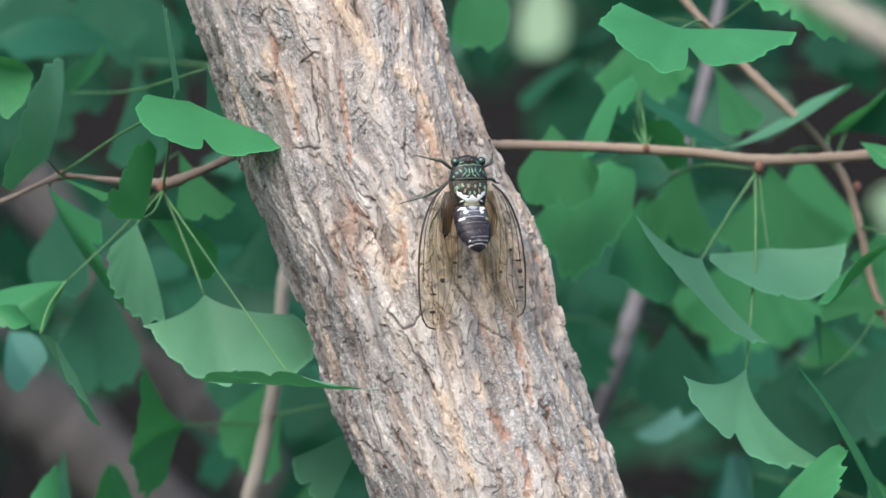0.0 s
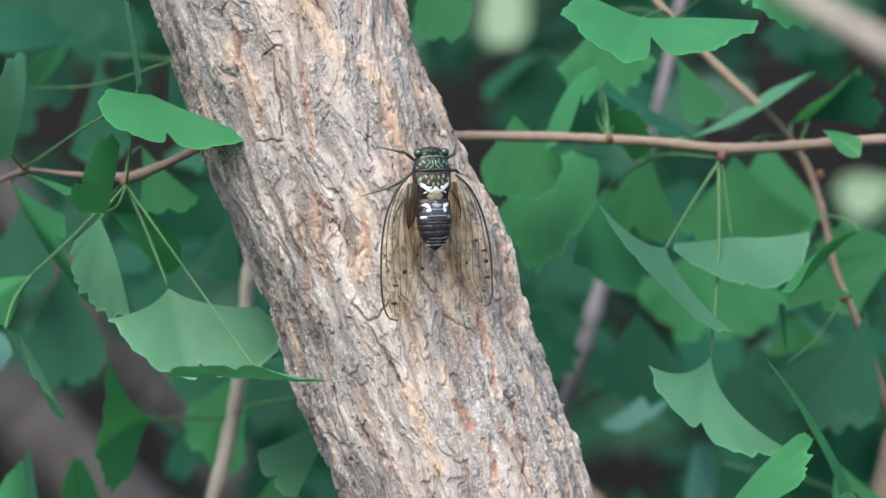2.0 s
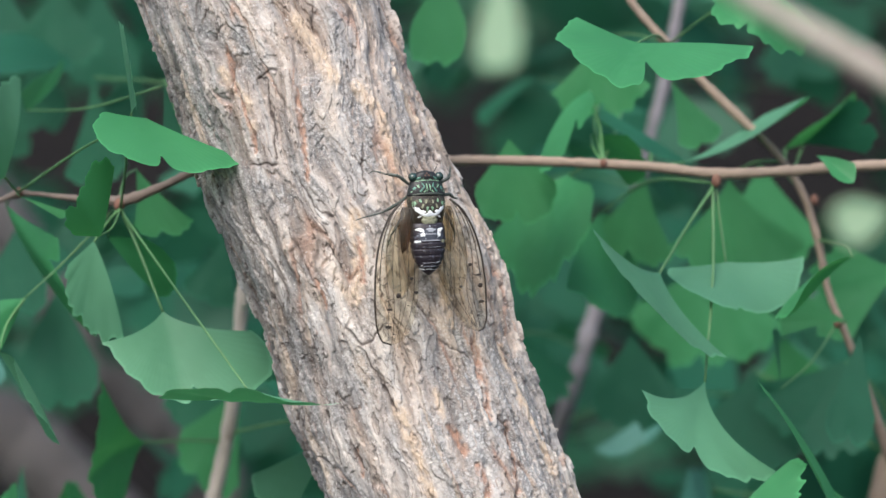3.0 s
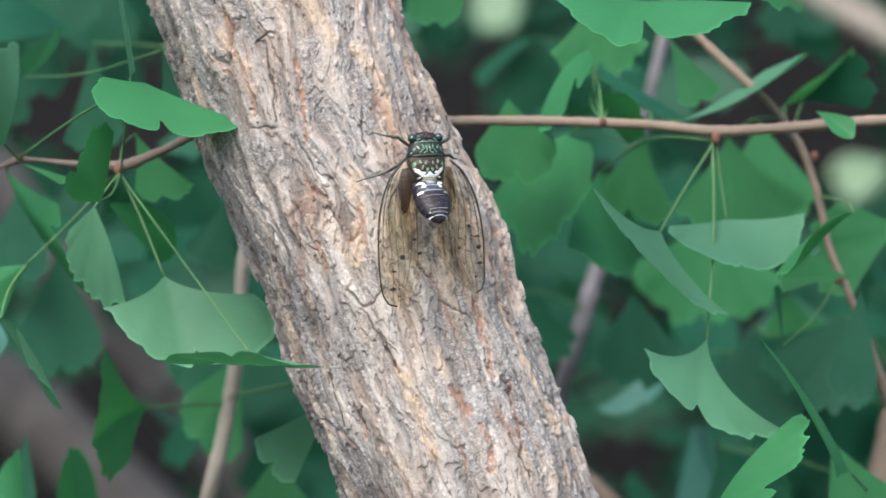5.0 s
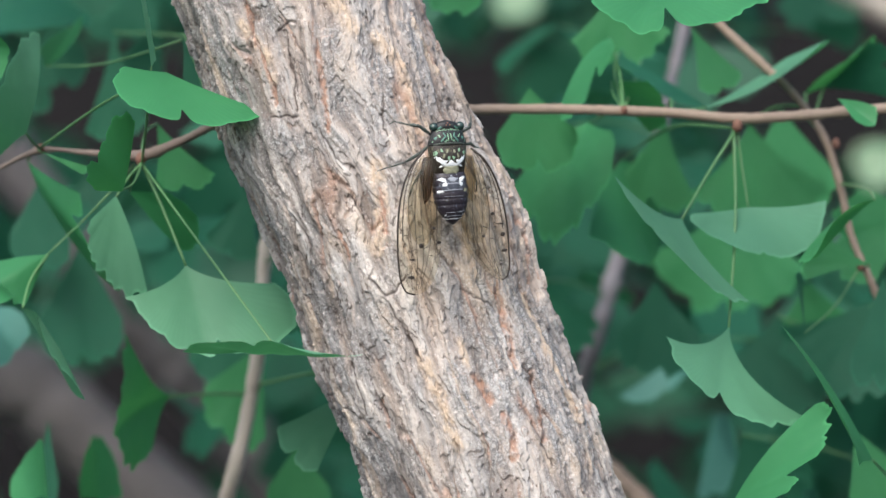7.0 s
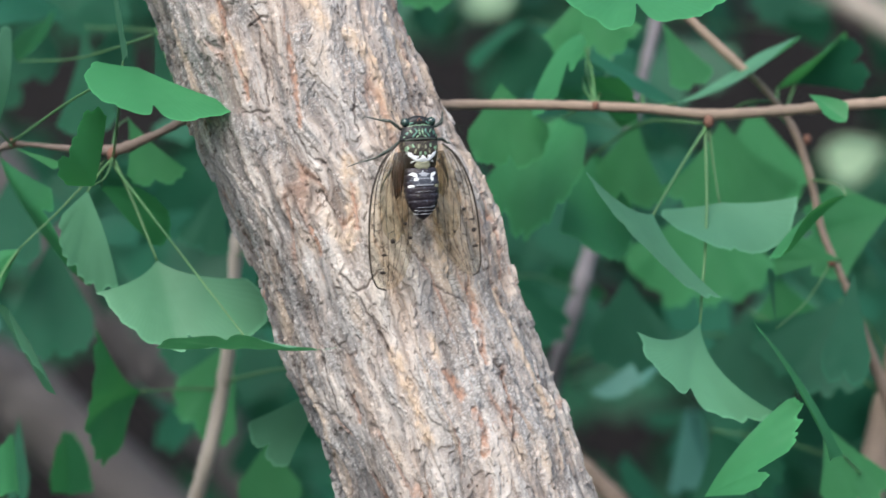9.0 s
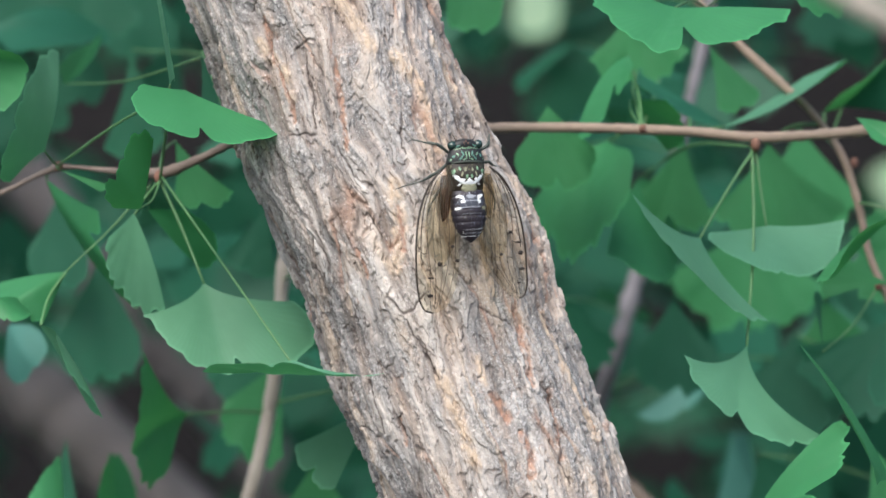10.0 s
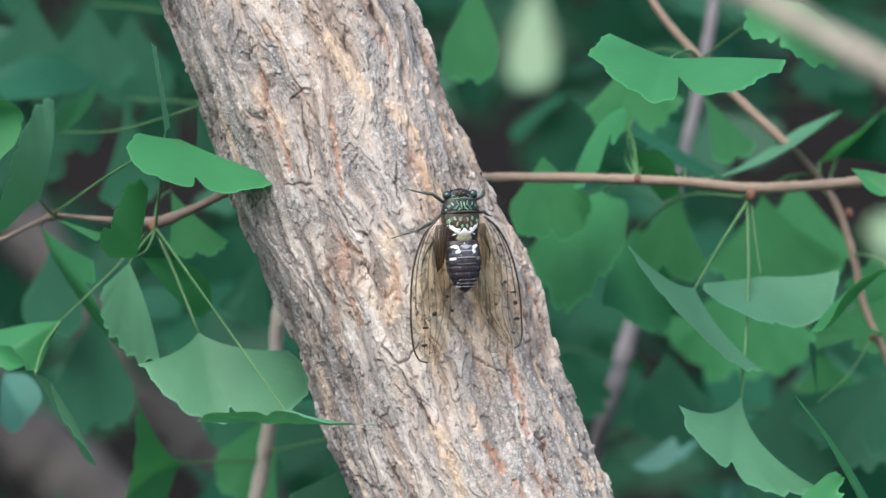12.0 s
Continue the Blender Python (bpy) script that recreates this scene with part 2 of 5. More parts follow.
def tube_geometry(points, steps=8, sides=10, knobby=0.0, seed=1, verts=None, faces=None):
    """Adds a tapered tube along the points to verts and faces, closed at both ends."""
    verts, faces = ([] if verts is None else verts), ([] if faces is None else faces)
    path = smooth_path(points, steps)
    rng = np.random.default_rng(seed)
    start = len(verts)
    side = None
    for i, row in enumerate(path):
        a, b = path[max(i - 1, 0)][:3], path[min(i + 1, len(path) - 1)][:3]
        d = (b - a) / (np.linalg.norm(b - a) + 1e-12)
        if side is None:
            side = np.cross(d, (0.3, 0.2, 0.9))
        side = side - d * (side @ d)
        side /= np.linalg.norm(side)
        up = np.cross(d, side)
        swell = 1 + knobby * (rng.random() - 0.4)
        for k in range(sides):
            w = 2 * math.pi * k / sides
            r = row[3] * swell * (1 + knobby * 0.35 * (rng.random() - 0.5))
            verts.append(row[:3] + (side * math.cos(w) + up * math.sin(w)) * r)
    n = len(path)
    for i in range(n - 1):
        for k in range(sides):
            a, b = start + i * sides + k, start + i * sides + (k + 1) % sides
            faces.append((a, b, b + sides, a + sides))
    faces.append(tuple(start + k for k in range(sides))[::-1])
    faces.append(tuple(start + (n - 1) * sides + k for k in range(sides)))
    return verts, faces


def tube(name, points, material, steps=8, sides=10, knobby=0.0, seed=1):
    v, f = tube_geometry(points, steps, sides, knobby, seed)
    return mesh_of(name, v, f, [material])


def blob_geometry(verts, faces, centre, size, turn=None, rings=6, sides=10):
    """Adds an ellipsoid to verts and faces."""
    start = len(verts)
    turn = turn or Matrix.Identity(3)
    for i in range(1, rings):
        a = math.pi * i / rings
        for k in range(sides):
            w = 2 * math.pi * k / sides
            q = turn @ Vector((size[0] * math.sin(a) * math.cos(w), size[1] * math.sin(a) * math.sin(w), size[2] * math.cos(a)))
            verts.append(np.array(centre) + np.array(q))
    verts.append(np.array(centre) + np.array(turn @ Vector((0, 0, size[2]))))
    verts.append(np.array(centre) - np.array(turn @ Vector((0, 0, size[2]))))
    top, low = start + (rings - 1) * sides, start + (rings - 1) * sides + 1
    for k in range(sides):
        j = (k + 1) % sides
        faces.append((top, start + k, start + j))
        faces.append((low, start + (rings - 2) * sides + j, start + (rings - 2) * sides + k))
        for i in range(rings - 2):
            a = start + i * sides
            faces.append((a + k, a + sides + k, a + sides + j, a + j))


# ---- noise on grids ----
def lattice_noise(x, y, seed):
    """Smooth gradient noise of arrays, about -0.7 to 0.7."""
    rng = np.random.default_rng(seed)
    g = rng.random((256, 256)) * 2 * np.pi
    xi, yi = np.floor(x).astype(int), np.floor(y).astype(int)
    xf, yf = x - xi, y - yi
    u, v = xf ** 3 * (xf * (xf * 6 - 15) + 10), yf ** 3 * (yf * (yf * 6 - 15) + 10)

    def corner(i, j):
        w = g[(xi + i) % 256, (yi + j) % 256]
        return np.cos(w) * (xf - i) + np.sin(w) * (yf - j)

    return (corner(0, 0) * (1 - u) + corner(1, 0) * u) * (1 - v) + (corner(0, 1) * (1 - u) + corner(1, 1) * u) * v


def layered(x, y, seed, octaves=4, gain=0.5):
    total, size = 0, 1.0
    for o in range(octaves):
        total = total + lattice_noise(x * 2 ** o + 17.3 * o, y * 2 ** o + 9.1 * o, seed + o) * size
        size *= gain
    return total


# ---- ground ----
def build_ground():
    """One sheet to the horizon; behind the tree it rises as an earth bank."""
    far = [-400, -150, -60, -25, -12]
    xs = np.array(far + list(np.linspace(-6, 6, 61)) + [12, 25, 60, 150, 400], float)
    ys = np.array(far + list(np.linspace(-6, 8, 71)) + [14, 25, 60, 150, 400], float)
    gx, gy = np.meshgrid(xs, ys)
    rise = np.clip((gy - 2.6) / 3.2, 0, 1)
    gz = 2.9 * rise * rise * (3 - 2 * rise) + 0.05 * layered(gx * 0.9, gy * 0.9, 5) * (np.hypot(gx, gy) < 40)
    verts = np.stack([gx, gy, gz], -1).reshape(-1, 3)
    w = len(xs)
    faces = [(j * w + i, j * w + i + 1, (j + 1) * w + i + 1, (j + 1) * w + i) for j in range(len(ys) - 1) for i in range(w - 1)]
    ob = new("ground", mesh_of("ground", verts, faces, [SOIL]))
    return tagged(ob, "bare earth rising to a bank, near-black with shade put into its colour", "ground", kind="structure")


build_ground()

# ---- the leaning trunk ----
LEAN = 0.385
AXIS = Vector((-LEAN, 0, 1)).normalized()
MIDDLE = Vector((-0.0163, 0.0, 1.5))
SIDE = Vector((1, 0, LEAN)).normalized()


def trunk_radius(s):
    """Radius at s metres along the axis from the middle of the view."""
    return (0.0417 - 0.005 * np.clip(s, -0.2, 0.2) + 0.05 * np.clip(-s - 1.3, 0, 1) ** 2) * np.clip((1.2 - s) / 0.7, 0.1, 1)


STREAKS = []


def streak(kind, width, *points):
    """A cream or ochre streak, a dark crack or a grey lichen patch along the bark, in millimetres round and up the trunk."""
    STREAKS.append((kind, width, points))


streak("cream", 3.0, (9.4, 87.3), (12.7, 75.7), (15.3, 64.4))
streak("cream", 2.6, (23.1, 59.7), (28.9, 45.5), (27.2, 31.3), (26.4, 22.9))
streak("cream", 2.0, (-23.2, 80.3), (-18.2, 68.3), (-17.8, 57.9))
streak("cream", 1.2, (43.3, 60.6), (47.4, 47.5), (47.1, 40.2))
streak("cream", 2.4, (-5.1, -50.5), (-5.2, -67.3), (-5.3, -84.1))
streak("cream", 2.0, (23.9, -12.2), (23.5, -21.4), (23.2, -30.6))
streak("cream", 1.5, (45.9, -43.8), (42.8, -64.2), (46.2, -92.3))
streak("cream", 2.6, (5.2, 17.5), (-0.3, 2.1), (-7.8, -10.0))
streak("cream", 1.6, (9.9, -50.0), (8.9, -58.0))
streak("ochre", 0.9, (-19.0, 87.3), (-20.3, 75.3), (-18.4, 58.1), (-19.6, 50.3))
streak("ochre", 1.0, (1.5, 65.3), (-1.8, 45.9), (-4.9, 34.5))
streak("ochre", 1.2, (45.3, 62.3), (48.8, 47.3), (50.4, 35.5))
streak("ochre", 1.0, (2.8, 9.7), (-2.8, -5.6))
streak("ochre", 1.3, (30.4, -38.0), (26.6, -60.0), (25.3, -65.9))
streak("ochre", 1.9, (9.9, -63.6), (11.7, -72.8))
streak("ochre", 1.1, (31.9, -70.0), (27.4, -85.5), (25.2, -93.3))
streak("ochre", 1.6, (14.3, -80.0), (14.6, -87.5), (11.6, -94.8))
streak("ochre", 1.1, (58.7, 11.8), (54.4, -3.2), (58.7, -22.9), (58.7, -54.3))
streak("ochre", 0.9, (-18.6, 0.4), (-18.9, -10.1))
streak("ochre", 0.8, (-27.0, -59.5), (-28.0, -69.8))
streak("crack", 0.45, (-8.8, 69.5), (-10.8, 55.4), (-13.9, 45.2))
streak("crack", 0.45, (-33.3, -43.0), (-33.2, -52.5), (-34.8, -62.6))
streak("crack", 0.5, (-28.0, -56.1), (-26.9, -65.9))
streak("crack", 0.45, (29.0, -66.0), (31.9, -72.1), (27.8, -83.6))
streak("crack", 0.5, (-53.1, 7.1), (-51.2, -10.4), (-45.1, -27.9), (-43.6, -46.9))
streak("crack", 0.4, (-29.4, -18.3), (-29.3, -35.8))
streak("crack", 0.4, (-10.0, -29.9), (-7.9, -41.1), (-6.1, -52.2))
streak("crack", 0.5, (-14.8, -18.3), (-10.1, -25.7), (-6.3, -25.5), (-1.3, -21.8))
streak("crack", 0.45, (-23.8, 45.8), (-14.6, 43.5))
streak("crack", 0.45, (-8.2, 34.7), (-5.9, 23.0), (-2.6, 18.9))
streak("crack", 0.4, (-23.2, 91.8), (-17.0, 95.0))
streak("crack", 0.4, (-10.7, 73.5), (-4.0, 74.0))
streak("crack", 0.4, (-33.4, 35.7), (-31.7, 28.4))
streak("crack", 0.4, (17.3, 38.8), (13.0, 25.4))
streak("crack", 0.4, (17.2, -33.8), (26.7, -43.2))
streak("crack", 0.5, (23.9, -92.9), (24.7, -102.0))
streak("lichen", 7, (-27.3, 39.2), (-15.9, 32.2))
streak("lichen", 6, (6.6, 63.4), (2.8, 42.1))
streak("lichen", 7, (20.3, 52.4), (18.1, 34.3))
streak("lichen", 6, (-14.2, -28.4), (-13.3, -41.1))
streak("lichen", 9, (23.2, -33.7), (19.7, -53.5))
streak("lichen", 6, (38.2, -46.4), (33.1, -66.1))
streak("lichen", 7, (-13.0, 93.6), (-11.5, 80.5))
streak("lichen", 6, (-40.4, 87.1), (-40.5, 62.3))
streak("lichen", 7, (-48.6, -67.0), (-37.7, -79.7))
streak("lichen", 6, (3.8, -60.3), (2.6, -74.5))
streak("lichen", 8, (5.9, -82.1), (6.1, -92.7))
streak("lichen", 10, (31.2, -69.8), (30.4, -101.2))
streak("lichen", 7, (50.2, -52.9), (44.4, -73.0))
streak("lichen", 8, (47.5, -72.0), (44.0, -98.0))
streak("lichen", 9, (20.0, -62.0), (18.5, -78.0))
streak("lichen", 2, (35.9, 60.2), (40.5, 46.7), (42.9, 33.6))


def streak_masks(arc, s):
    near = np.abs(s) < 160
    x = (arc + 1.0 * layered(arc / 4, s / 7, 141, 3) + 0.7 * layered(arc / 1.5, s / 2.5, 144, 3, 0.6))[near]
    y = (s + 1.5 * layered(arc / 6, s / 6, 142, 2))[near]
    patchy = np.clip(0.8 + 1.2 * layered(arc / 2.0, s / 4, 143, 3), 0.1, 1)[near]
    found = {}
    for kind, width, points in STREAKS:
        d = np.full(x.shape, 1e3)
        for (ax, ay), (bx, by) in zip(points, points[1:]):
            t = np.clip(((x - ax) * (bx - ax) + (y - ay) * (by - ay)) / ((bx - ax) ** 2 + (by - ay) ** 2), 0, 1)
            d = np.minimum(d, np.hypot(x - ax - t * (bx - ax), y - ay - t * (by - ay)))
        m = np.exp(-(d / width) ** (4 if kind in ("cream", "ochre") else 2)) * (patchy if kind != "crack" else 1)
        full = found.setdefault(kind, np.zeros(arc.shape))
        full[near] = np.maximum(full[near], m)
    return found


def layers_of(field, count, lip):
    """Cuts a field into flat layers with steep lips: the height in layers and how near each spot lies to the foot of a lip."""
    t = field * count
    floor = np.floor(t)
    f = t - floor
    e = np.clip((f - 1 + lip) / lip, 0, 1)
    return floor + e * e * (3 - 2 * e) + 0.25 * f, np.exp(-((f - 1 + lip) / (0.45 * lip)) ** 2)


def bark_relief(arc, s):
    """Height in metres and the colour masks of the bark at arc and s, both in millimetres: long ribs, thin scaly layers, furrows between them."""
    warp = 6.0 * layered(arc / 34, s / 60, 40, 3) + 1.8 * layered(arc / 9, s / 18, 47, 3)
    a = arc + warp - 0.04 * s
    jag = a + 0.5 * layered(a / 1.6, s / 2.4, 48, 2)

    def often(wide, long, seed, bias):
        return np.clip(bias + 3.0 * layered(arc / wide, s / long, seed, 2), 0, 1)

    ribs = layered(a / 10.0, s / 75.0, 11, 3, 0.5)
    furrow = layered(jag / 15.0, s / 90.0, 12, 2, 0.45)
    sheet, foot = layers_of(0.9 * layered(a / 10.0, s / 34, 21, 4, 0.52) + 0.16 * layered(a / 2.2, s / 4.6, 25, 3, 0.55), 3.6, 0.13)
    scale, rim = layers_of(0.8 * layered(a / 4.4, s / 11, 31, 3, 0.55) + 0.18 * layered(a / 1.1, s / 2.0, 35, 2), 2.6, 0.18)
    cross = layered(a / 5.0 + 9, s / 3.0 + 0.8 * layered(a / 2, s / 3, 77, 2), 78, 2, 0.5)
    rough = np.clip(0.5 + 1.5 * layered(arc / 22, s / 40, 55, 3), 0, 1)
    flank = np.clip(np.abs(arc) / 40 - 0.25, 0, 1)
    # Left side: more cracks and lichen, plus its shade put into the tone.
    left_dark = np.clip((-arc - 14) / 26, 0, 1)
    groove = np.exp(-(furrow / 0.030) ** 2) * often(12, 30, 91, 0.35)
    h = 0.0016 * ribs - 0.0013 * groove + 0.00070 * sheet + 0.00030 * scale * (0.35 + 0.65 * rough) + 0.00010 * layered(a / 0.8, s / 1.7, 66, 3, 0.6)
    h = h - np.mean(h) + 0.0004
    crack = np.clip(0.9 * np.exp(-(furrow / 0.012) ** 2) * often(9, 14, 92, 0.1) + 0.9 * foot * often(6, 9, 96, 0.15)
                    + 0.8 * rim * often(5, 6, 97, -0.25 + 0.5 * rough * flank + 0.5 * left_dark) + np.exp(-(cross / 0.018) ** 2) * often(4, 4, 98, -0.35 + 0.3 * left_dark), 0, 1)
    ochre = np.clip(1.1 * np.exp(-((furrow - 0.025) / 0.032) ** 2) * often(10, 30, 59, 0.2) + 0.6 * foot * often(7, 14, 61, -0.2), 0, 1)
    cream = np.clip(np.exp(-((furrow + 0.10) / 0.07) ** 2) * often(14, 45, 63, 0.1) + 0.7 * np.clip(ribs * 3 - 0.4, 0, 1) * often(8, 40, 64, -0.2), 0, 1)
    lichen = np.clip(4.0 * (layered(a / 11, s / 26, 73, 3, 0.5) - 0.12 + 0.12 * flank + 0.16 * left_dark), 0, 1)
    own = streak_masks(arc, s)
    h = h - 0.0005 * own["crack"] - 0.0009 * own["ochre"] + 0.0006 * own["cream"]
    crack = np.maximum(crack * (1 - 0.7 * np.maximum(own["cream"], own["lichen"])), own["crack"])
    ochre = np.maximum(ochre * 0.7, own["ochre"])
    cream = np.maximum(cream * 0.6, own["cream"]) * (1 - own["ochre"])
    lichen = np.maximum(lichen * 0.55, own["lichen"]) * (1 - 0.8 * own["cream"]) * (1 - 0.6 * own["ochre"])
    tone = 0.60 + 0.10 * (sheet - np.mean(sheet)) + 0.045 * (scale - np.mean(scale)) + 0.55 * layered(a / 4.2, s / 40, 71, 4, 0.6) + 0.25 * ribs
    # Lighter lower down, darker on the flanks; the left term paints shade.
    tone = tone + 0.05 * np.clip(-s / 80, -0.6, 1) - 0.16 * rough * flank - 0.16 * left_dark
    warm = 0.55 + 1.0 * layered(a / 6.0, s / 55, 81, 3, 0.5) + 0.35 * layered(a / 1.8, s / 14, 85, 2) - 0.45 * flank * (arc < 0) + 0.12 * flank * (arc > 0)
    return h, {"crack": crack, "ochre": ochre, "cream": cream, "lichen": lichen, "tone": np.clip(tone, 0, 1), "warm": np.clip(warm, 0, 1)}


def build_trunk(parent):
    low, high = -1.62, 1.15
    s = np.concatenate([np.linspace(low, -0.135, 120)[:-1], np.linspace(-0.135, 0.135, 760), np.linspace(0.135, high, 110)[1:]])
    fine = np.linspace(-1.75, 1.75, 620)
    turn = np.concatenate([fine, np.linspace(1.75, 2 * np.pi - 1.75, 70)[1:-1]])
    ss, tt = np.meshgrid(s, turn, indexing="ij")
    wrapped = np.where(tt > np.pi, tt - 2 * np.pi, tt)
    rad = trunk_radius(ss)
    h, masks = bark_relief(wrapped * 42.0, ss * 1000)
    fade = np.clip((2.6 - np.abs(wrapped)) / 0.6, 0, 1) * (1 + 0.5 * np.clip((np.abs(wrapped) - 0.9) / 0.4, 0, 1))
    rad = rad + h * fade - 0.0012 + 0.0012 * layered(wrapped * 1.1 + 30, ss * 14, 7, 2)
    bow = 0.0016 * np.exp(-((ss + 0.008) / 0.022) ** 2) - 0.0021 * np.exp(-((ss - 0.038) / 0.03) ** 2)
    rad = rad + 0.0022 * np.exp(-((ss + 0.012) / 0.035) ** 2) * np.exp(-((wrapped - 1.5) / 0.4) ** 2)
    x = np.sin(tt) * rad
    y = -np.cos(tt) * rad * 0.94
    base, ax, sd = np.array(MIDDLE), np.array(AXIS), np.array(SIDE)
    pos = base + ss[..., None] * ax + (x + bow)[..., None] * sd + y[..., None] * np.array((0, 1, 0))
    n, m = pos.shape[:2]
    i, j = np.meshgrid(np.arange(n - 1), np.arange(m), indexing="ij")
    k = (j + 1) % m
    quads = np.stack([i * m + j, i * m + k, (i + 1) * m + k, (i + 1) * m + j], -1).reshape(-1, 4)
    me = bpy.data.meshes.new("trunk")
    me.vertices.add(n * m)
    me.vertices.foreach_set("co", pos.reshape(-1, 3).ravel())
    me.loops.add(quads.size)
    me.loops.foreach_set("vertex_index", quads.ravel())
    me.polygons.add(len(quads))
    me.polygons.foreach_set("loop_start", np.arange(len(quads)) * 4)
    me.polygons.foreach_set("loop_total", np.full(len(quads), 4))
    me.polygons.foreach_set("use_smooth", np.ones(len(quads), bool))
    me.materials.append(BARK)
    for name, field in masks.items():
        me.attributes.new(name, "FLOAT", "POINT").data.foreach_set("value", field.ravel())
    me.update(calc_edges=True)
    me.validate()
    ob = new("trunk", me)
    ob.parent = parent
    ob.matrix_parent_inverse = parent.matrix_world.inverted()
    return tagged(ob, "pale grey-brown fissured bark with orange cracks")


# ---- ginkgo leaves ----
def leaf_mesh(size, half, lop, cleft, split, curl, wave, flare, blunt, seed, petiole, material, dip=0.0, bend=0.0, fold=0.0, wring=0.0):
    """A fan leaf: its base at the origin, its midrib along y, its face to z. petiole: points in the same space, from the base on.
    curl arches it across, bend along the midrib, fold makes a valley of the midrib, wring turns its tip."""
    rng = np.random.default_rng(seed)
    na, nr = 110, 26
    half = radians(half)
    k1, k2, k3, k4 = rng.uniform(0, 6.28, 4)
    width = (0.035 + 0.05 * cleft) * 1.2 / max(half, 0.4)
    teeth = min(1.0, half / 0.9) * min(2.0, wave / 0.03)
    q, p = np.linspace(-1, 1, na + 1)[None], np.linspace(0, 1, nr + 1)[:, None]
    ang = q * half * (flare + (1 - flare) * p ** 0.8)
    lobes = 0.020 * np.sin(7 * q + k1) + 0.016 * np.sin(17 * q + k2) + 0.026 * np.abs(np.sin(13 * q + k3)) + 0.014 * np.sin(31 * q + k4 + 2 * np.sin(5 * q)) + 0.007 * np.sin(61 * q + k1)
    edge = (1 + teeth * lobes + lop * q) * (1 - cleft * np.exp(-np.abs((q - split) / width) ** 1.6)) * (1 - 0.08 * (1 - q ** 4) * (half > 1.0))
    edge = edge * (1 - np.where(q > 0, blunt[1], blunt[0]) * np.abs(q) ** 3.5)
    d = size * p * edge
    x, y = d * np.sin(ang), d * np.cos(ang)
    z = curl * x * x / size + bend * y * y / size + fold * (np.sqrt(x * x + (0.06 * size) ** 2) - 0.06 * size) + wring * x * y / size
    z = z + min(1.0, half) ** 1.5 * wave * size * p * p * (0.6 * np.sin(3.4 * q + k2) + 0.3 * np.sin(8 * q + k3) + 0.12 * p * np.sin(19 * q + k1))
    z = z - dip * size * (1 - np.exp(-(p / 0.2) ** 2)) * (1 - np.exp(-((np.abs(q) - 0.72 - 0.12 * (q > 0)) / 0.22) ** 2) * (1 - p * np.abs(q)))
    verts = list(np.stack([x, y, z], -1).reshape(-1, 3))
    uvs = [(float(u), float(v)) for v in p[:, 0] for u in q[0]]
    w = na + 1
    faces = [(r * w + a, r * w + a + 1, (r + 1) * w + a + 1, (r + 1) * w + a) for r in range(nr) for a in range(na)]
    slots = [0] * len(faces)
    if petiole is not None:
        rows = [(*p, max(0.00035, min(size, 0.035) * 0.014) * (0.9 + 0.2 * i)) for i, p in enumerate(petiole)]
        tube_geometry(rows, 6, 6, 0, seed, verts, faces)
        slots += [1] * (len(faces) - len(slots))
        uvs += [(0, 0)] * (len(verts) - len(uvs))
    return mesh_of("leaf", verts, faces, [material, PETIOLE], True, slots, uvs)


def leaf_pose(base, heading, tilt, twist):
    """heading: degrees in the upright plane across the view, 0 to the right, 90 up; tilt: the tip leans forward; twist: about the midrib."""
    h, t = radians(heading), radians(tilt)
    d, n = Vector((math.cos(h), 0, math.sin(h))), Vector((0, -1, 0))
    along, face = d * math.cos(t) + n * math.sin(t), n * math.cos(t) - d * math.sin(t)
    m = Matrix((along.cross(face), along, face)).transposed().to_4x4()
    return Matrix.Translation(base) @ m @ Matrix.Rotation(radians(twist), 4, "Y")


def add_leaf(parent, base, stalk, heading, size, half, lop, tilt, twist, cleft, split, curl, wave, flare, blunt, seed, material, sag=0.06, **forms):
    """A leaf under a twig. stalk: where its petiole leaves the twig."""
    m = leaf_pose(base, heading, tilt, twist)
    points = None
    if stalk is not None:
        end = m.inverted() @ Vector(stalk)
        middle = end * 0.5 + Vector((0, -1, 0)) * end.length * sag
        points = [(0, 0.0005, 0), tuple(middle), tuple(end)]
    me = leaf_mesh(size, half, lop, cleft, split, curl, wave, flare, blunt, seed, points, material, **forms)
    ob = new("leaf", me)
    ob.parent = parent
    ob.matrix_parent_inverse = parent.matrix_world.inverted()
    ob.matrix_basis = m
    return ob


def add_twig(parent, points, material, name="twig", knobby=0.26, seed=3, buds=(), label=""):
    v, f = tube_geometry(points, 10, 12, knobby, seed)
    slots = [0] * len(f)
    for x, y, z, r in buds:
        blob_geometry(v, f, (x, y, z), (r, r, r * 1.3))
        slots += [1] * (len(f) - len(slots))
    ob = new(name, mesh_of(name, v, f, [material, BUD], True, slots))
    ob.parent = parent
    ob.matrix_parent_inverse = parent.matrix_world.inverted()
    return tagged(ob, label)


TREE = thing("ginkgo_tree", Matrix.Translation(MIDDLE + AXIS * -1.585), "slender leaning ginkgo tree with pale fissured bark", "tree")
build_trunk(TREE)

